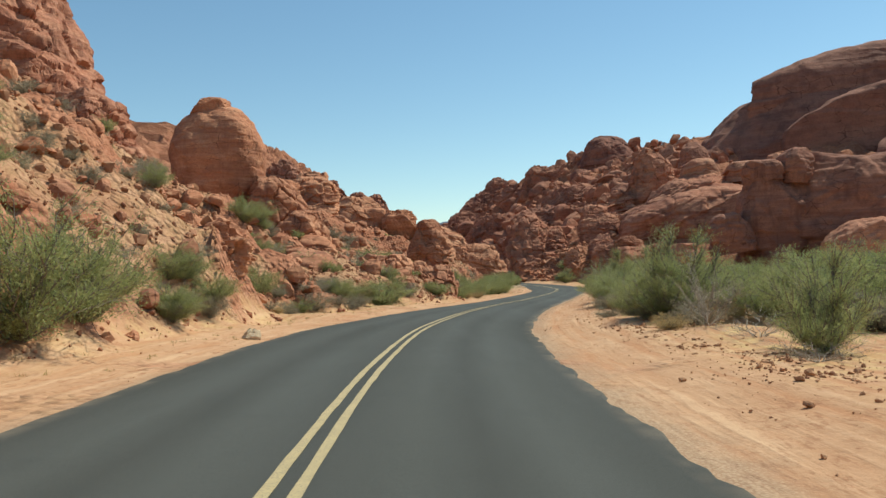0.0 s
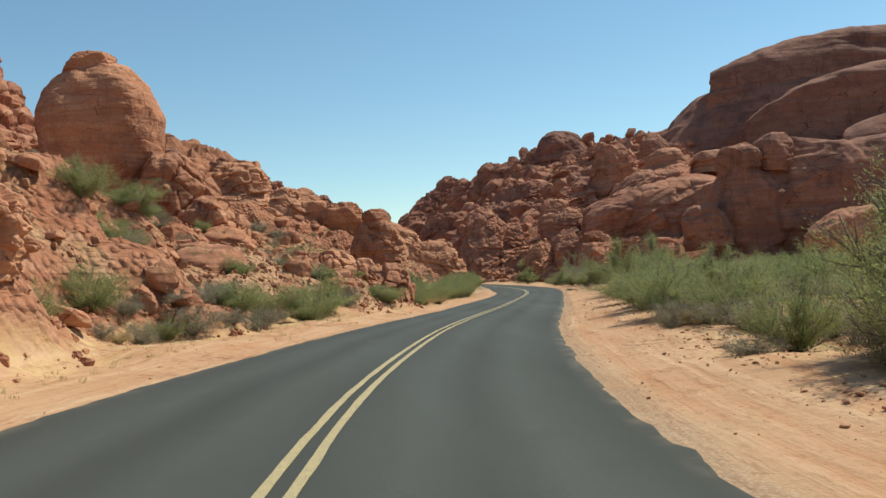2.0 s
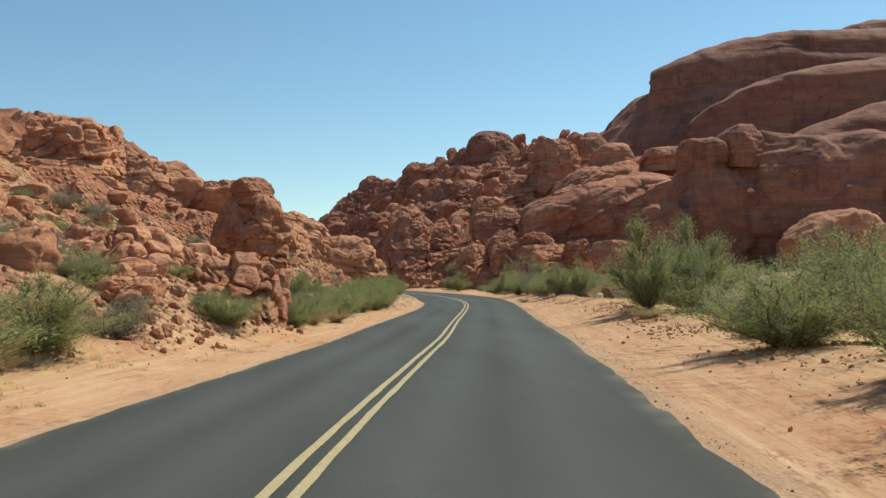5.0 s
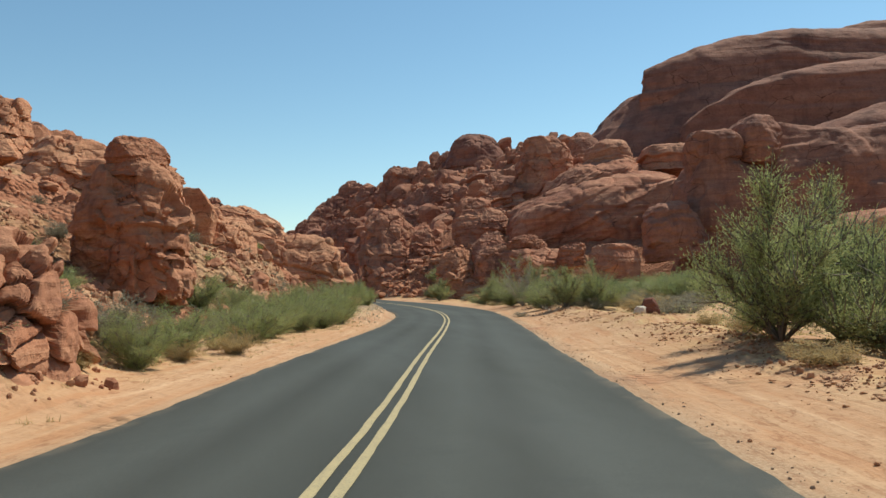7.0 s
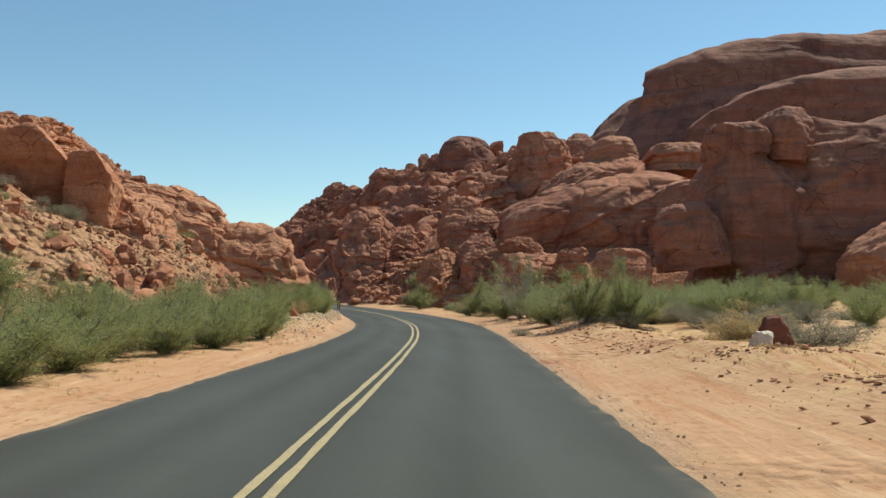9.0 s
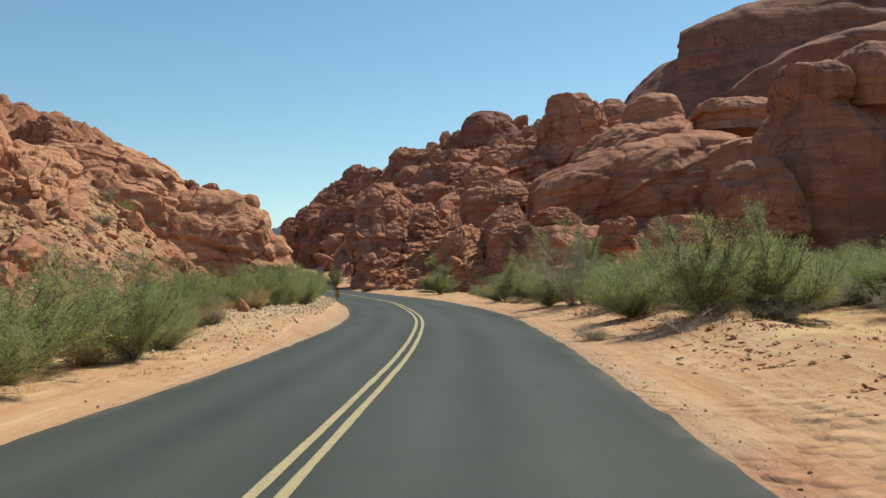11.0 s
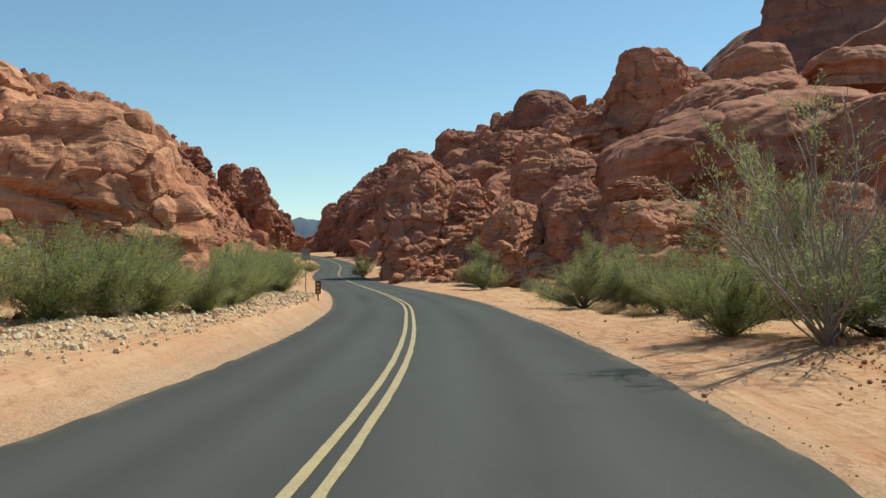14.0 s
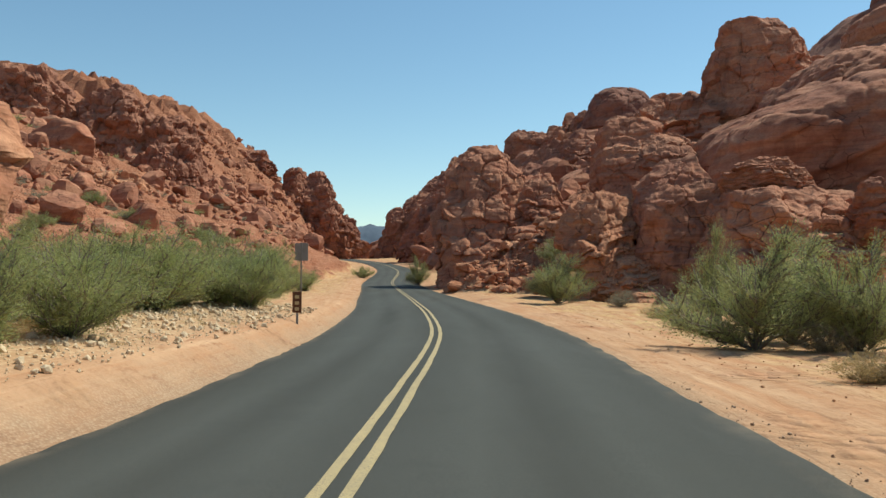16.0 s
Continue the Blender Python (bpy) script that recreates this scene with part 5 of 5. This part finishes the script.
thicket(SAGE, 34, -10, 12, 36, 124, lambda x, y: (across(x, y) < -6.0) & (across(x, y) > -9.5), 1.4, 0.9, "sage bushes along the road", 89)
thicket(BLOND, 26, 5, 34, 14, 140, lambda x, y: (across(x, y) > 6.0) & (across(x, y) < 13), 0.9, 0.5, "dry bunchgrass along the road", 93)
thicket(BLOND, 22, -14, 12, 20, 140, lambda x, y: (across(x, y) < -5.6) & (across(x, y) > -9.5), 0.8, 0.5, "dry bunchgrass along the road", 94)
thicket(DEAD, 20, 5, 30, 14, 122, lambda x, y: (across(x, y) > 6.4) & (across(x, y) < 11) & ((y < 58) | (y > 90)), 1.8, 1.5, "dead shrubs along the road", 90)
for proto in CREOSOTE + SAGE + MESQUITE + BLOND + DEAD:
    for ob in (*proto.children_recursive, proto):
        bpy.data.objects.remove(ob)


def brush(name, label, leaf, count, x0, x1, y0, y1, keep, w, h, seed):
    """Low brush on a slope, too much to count."""
    r = np.random.default_rng(seed)
    kinds = []
    for k in range(3):
        wood, twig, leaf_mesh = shrub_meshes(seed + k, stems=12, twigs=7, per_twig=18, size=0.016, bare=0.04, upright=0.9, thick=0.007, fuzz=0.03)
        kinds.append(leaf_mesh)
    spots = pick(r, count, x0, x1, y0, y1, keep)
    pieces = []
    for k, ((x, y), z) in enumerate(zip(spots, height(spots[:, 0], spots[:, 1]))):
        v, f = kinds[k % 3]
        c = r.uniform(0.6, 1.3)
        pieces.append((turned(v * np.array([w * c, w * c, h * c]), r.uniform(0, 360), (x, y, z - 0.05)), f))
    ob = mesh_object(name, *joined(pieces), leaf)
    tagged(ob, label, "brush", kind="stuff")


brush("dry_brush", "grey-green dry brush dotted over the talus hill", GREY, 170, -75, -8, 195, 330, lambda x, y: (hill(x, y) > 1.5) & (hill(x, y) < 40), 2.6, 1.2, 701)
brush("green_brush", "dull green brush dotted over the talus hill", OLIVE, 110, -75, -8, 190, 330, lambda x, y: (hill(x, y) > 1.0) & (hill(x, y) < 40), 2.2, 1.2, 711)
brush("slope_brush", "small grey-green brush between the ledges of the slope", GREY, 90, -20, 4, 18, 110, lambda x, y: (hill(x, y) > 0.3) & (across(x, y) > -18), 1.1, 0.7, 721)


def leaning_tree():
    """A half-dead tree whose bare limbs fan out over the edge of the road."""
    r = np.random.default_rng(640)
    x, y = 20.3, 105.6
    z = float(height(np.array([x]), np.array([y]))[0]) - 0.05
    base = new("leaning_tree")
    base.location = (x, y, z)
    tips = ((-1.8, -0.4, 1.9), (-1.9, 0.3, 2.5), (-1.2, 0.8, 3.0), (-0.4, -0.4, 3.2), (0.6, 0.5, 3.0), (-1.5, -0.9, 2.4))
    twigs, points, runs = [], [], []
    for tip in tips:
        tip = np.array(tip)
        t = np.linspace(0, 1, 9)[:, None]
        path = tip * t + np.array([0, 0, 0.35]) * np.sin(t * 3.1) * r.uniform(-1, 1) + np.cumsum(r.normal(0, 0.06, (9, 3)), 0) * t
        mesh_object("limb", *tube(path, 0.026, 0.007, 5), PALE_BARK, base)
        for _ in range(15):
            at = r.uniform(0.45, 1.0)
            k = min(int(at * 8), 7)
            root = path[k] + (path[k + 1] - path[k]) * (at * 8 - k)
            d = tip / np.linalg.norm(tip) + r.normal(0, 0.6, 3)
            d /= np.linalg.norm(d)
            ln = r.uniform(0.3, 0.85)
            twigs.append(tube(root + d * ln * np.linspace(0, 1, 4)[:, None] + r.normal(0, 0.015, (4, 3)), 0.009, 0.003))
            if at > 0.62:
                n = 42
                points.append(root + d * ln * r.uniform(0.3, 1.05, (n, 1)) + r.normal(0, 0.06, (n, 3)))
                runs.append(np.repeat(d[None], n, 0))
    tagged(mesh_object("branchwork", *joined(twigs), PALE_BARK, base), kind="stuff")
    mesh_object("foliage", *leaves(np.concatenate(points), np.concatenate(runs), 0.016, r), OLIVE, base, "sparse yellow-green leaves")
    tagged(base, "half-dead tree with pale bare limbs leaning over the road edge", "tree")


leaning_tree()


def grass_tufts(count, seed, x0, x1, y0, y1, keep, label):
    r = np.random.default_rng(seed)
    spots = pick(r, count, x0, x1, y0, y1, keep)
    z = height(spots[:, 0], spots[:, 1])
    vs = []
    for k in range(count):
        n = int(r.integers(14, 26))
        a, lean = r.uniform(0, 6.283, n), r.uniform(0.2, 1.4, n)
        ln = r.uniform(0.03, 0.10, n) * r.uniform(0.6, 1.4)
        root = np.stack([spots[k, 0] + r.normal(0, 0.05, n), spots[k, 1] + r.normal(0, 0.05, n), np.full(n, z[k] - 0.01)], 1)
        tip = root + np.stack([np.cos(a) * np.sin(lean) * ln, np.sin(a) * np.sin(lean) * ln, np.cos(lean) * ln], 1)
        side = np.stack([-np.sin(a), np.cos(a), np.zeros(n)], 1) * 0.006
        vs.append(np.stack([root - side, root + side, tip + side * 0.3, tip - side * 0.3], 1).reshape(-1, 3))
    v = np.concatenate(vs)
    ob = mesh_object("dry_grass", v, np.arange(len(v)).reshape(-1, 4), STRAW)
    return tagged(ob, label, "grass", kind="stuff")


grass_tufts(2600, 91, 3, 34, 6, 135, lambda x, y: (across(x, y) > 6.6) & (across(x, y) < 15) & (vnoise(xyz(x, y) / 1.6, 77) > 0.05), "thin dry yellow grass on the sandy verge")
grass_tufts(700, 92, -12, 12, 8, 130, lambda x, y: (across(x, y) < -4.4) & (hill(x, y) < 0.8) & (across(x, y) > -9), "thin dry yellow grass at the slope foot")

# ---- loose stones on the verges ----
rng = np.random.default_rng(19)
crust = lambda x, y: (np.abs(across(x, y) - 6.7 + 0.8 * np.sin(y / 7)) < np.abs(rng.normal(0, 0.8, x.shape))) & (vnoise(xyz(x, y) / 1.3, 78) + rng.normal(0, 0.12, x.shape) > 0.0)
spots = pick(rng, 2600, 3, 27, 8, 122, crust)
strew("clods", "reddish-brown broken crust along the graded edge", CLOD_DARK, crumbs[:8] + chips[:4], spots, 0.02 + 0.022 * rng.pareto(1.9, 2600).clip(0, 3.2), rng)
spots = pick(rng, 2600, 3, 27, 8, 122, crust)
strew("sand_crust", "broken sandy crust along the graded edge", CLOD, chips + crumbs[:4], spots, 0.03 + 0.03 * rng.pareto(1.9, 2600).clip(0, 4), rng, 0.3)
band = lambda x, y: (np.abs(across(x, y) - 5.9 - 0.5 * np.sin(y / 5.0)) < np.abs(rng.normal(0, 0.45, x.shape))) & (vnoise(xyz(x, y) / 2.2, 79) > -0.25)
spots = np.concatenate([pick(rng, 900, 8, 20, 56, 96, band), pick(rng, 500, 3, 12, 10, 44, band)])
strew("crust_plates", "broken reddish plates of dried crust along the graded edge", CLOD, plates, spots, 0.04 + 0.045 * rng.pareto(2.0, 1400).clip(0, 2), rng, 0.2)
spots = pick(rng, 1300, 3, 22, 6, 120, lambda x, y: np.abs(across(x, y) - HALF - 0.28) < 0.2)
strew("edge_gravel", "sandy gravel along the asphalt edge", GRIT, crumbs[:6], spots, 0.012 + 0.012 * rng.pareto(2.2, 1300).clip(0, 3), rng)

rng = np.random.default_rng(17)
spots = pick(rng, 2600, -9, 26, 6, 140, lambda x, y: (np.abs(across(x, y)) > HALF + 0.25) & (np.abs(across(x, y)) < 9) & (hill(x, y) < 0.4) & (rng.uniform(0, 1, x.shape) < 0.15 + 0.85 * (across(x, y) > 4.5)))
strew("verge_stones", "small sandy stones and clods on the verge", CLOD, crumbs[:6], spots, 0.016 + 0.016 * rng.pareto(2.2, 2600).clip(0, 3.2), rng)
spots = pick(rng, 7500, 2, 13, 90, 138, lambda x, y: (across(x, y) < -3.8 - np.abs(rng.normal(0, 0.3, x.shape))) & (across(x, y) > -7.5) & (rng.uniform(90, 112, x.shape) < y))
strew("pale_stones", "pale broken limestone chips on the bank", PALE_STONE, crumbs, spots, 0.025 + 0.035 * rng.pareto(2.2, 7500).clip(0, 4), rng)


def lone_rock(name, x, y, size, mat, label, seed):
    v, f = rock(size, seed, 14, boxy=2.6, cuts=16, lump=0.25, fine=0.05, cut_at=(0.42, 0.8), flare=-1)
    ob = mesh_object(name, v, f, mat, smooth_shade=False)
    ob.location = (x, y, float(height(np.array([x]), np.array([y]))[0]) - 0.12 * size[2])
    tagged(ob, label, "stone")


lone_rock("white_stone", -4.95, 21.6, (0.8, 0.45, 0.28), PALE_STONE, "whitish block of stone lying on the sand", 601)
lone_rock("white_rock", 16.1, 75.3, (0.8, 0.45, 0.3), WHITE_STONE, "white broken rock beside a red one", 602)
lone_rock("red_rock", 16.75, 75.9, (1.0, 0.7, 0.56), SHADE_BROWN, "rough reddish rock beside a white one", 603)
lone_rock("upright_stone", 8.0, 103.5, (0.5, 0.4, 0.5), ORANGE, "orange stone at the foot of the shrubs", 605)
lone_rock("rounded_stone", 8.3, 108.0, (0.5, 0.45, 0.4), ORANGE, "orange stone at the foot of the shrubs", 606)


# ---- signs ----
def box_bm(sx, sy, sz, at=(0, 0, 0), bevel=0.0):
    bm = bmesh.new()
    bmesh.ops.create_cube(bm, size=1.0, matrix=Matrix.Translation(at) @ Matrix.Diagonal((sx, sy, sz, 1)))
    if bevel:
        bmesh.ops.bevel(bm, geom=bm.edges[:], offset=bevel, segments=2, affect="EDGES")
    return bm


def trail_marker():
    x, y = 12.0, 131.0
    base = new("trail_marker")
    base.location = (x, y, float(height(np.array([x]), np.array([y]))[0]) - 0.05)
    part("post", box_bm(0.06, 0.05, 0.85, (0, 0, 0.42), 0.006), STEEL, base, "narrow weathered post")
    board = part("board", box_bm(0.24, 0.03, 0.56, (0, -0.045, 0.62), 0.008), SIGN_BROWN, base, "dark brown upright board")
    for k in range(3):
        part("mark", box_bm(0.11, 0.008, 0.085, (0, -0.066, 0.76 - 0.16 * k), 0.002), SIGN_CREAM, board, "faded cream mark")
    tagged(base, "small dark brown marker with faded cream marks beside the road", "sign")


def road_sign():
    x, y = 11.0, 138.0
    base = new("road_sign")
    base.location = (x, y, float(height(np.array([x]), np.array([y]))[0]) - 0.05)
    part("post", box_bm(0.05, 0.05, 2.3, (0, 0, 1.15), 0.006), STEEL, base, "thin steel post")
    part("panel", box_bm(0.46, 0.012, 0.62, (0, 0.035, 1.97), 0.004), SIGN_BACK, base, "bare metal back of the sign")
    tagged(base, "grey back of a road sign on a thin steel post", "sign")


trail_marker()
road_sign()


# ---- distance ----
def far_range():
    """Mountains far down the valley, the blue-grey air haze put into their colour."""
    xs = np.linspace(-900, 900, 160)
    ys = np.linspace(2600, 3300, 30)
    x, y = np.meshgrid(xs, ys)
    p = xyz(x, y)
    ridge = np.exp(-((y - 2950) / 170) ** 2)
    z = ridge * (200 + 60 * fbm(p / 420, 95, 4).reshape(x.shape) + 30 * ridged(p / 120, 96, 4).reshape(x.shape))
    ob = mesh_object("far_mountains", np.stack([x.ravel(), y.ravel(), z.ravel()], 1), grid_faces(len(ys), len(xs)), FAR_HAZE)
    tagged(ob, "hazy blue-grey mountains far down the valley", "mountain", kind="structure")


# blue of the air mixed into the base colour, no volume
FAR_HAZE = plain("hazed_rock", (0.075, 0.10, 0.14), (0.11, 0.135, 0.175), 0.02, 1.0)
far_range()
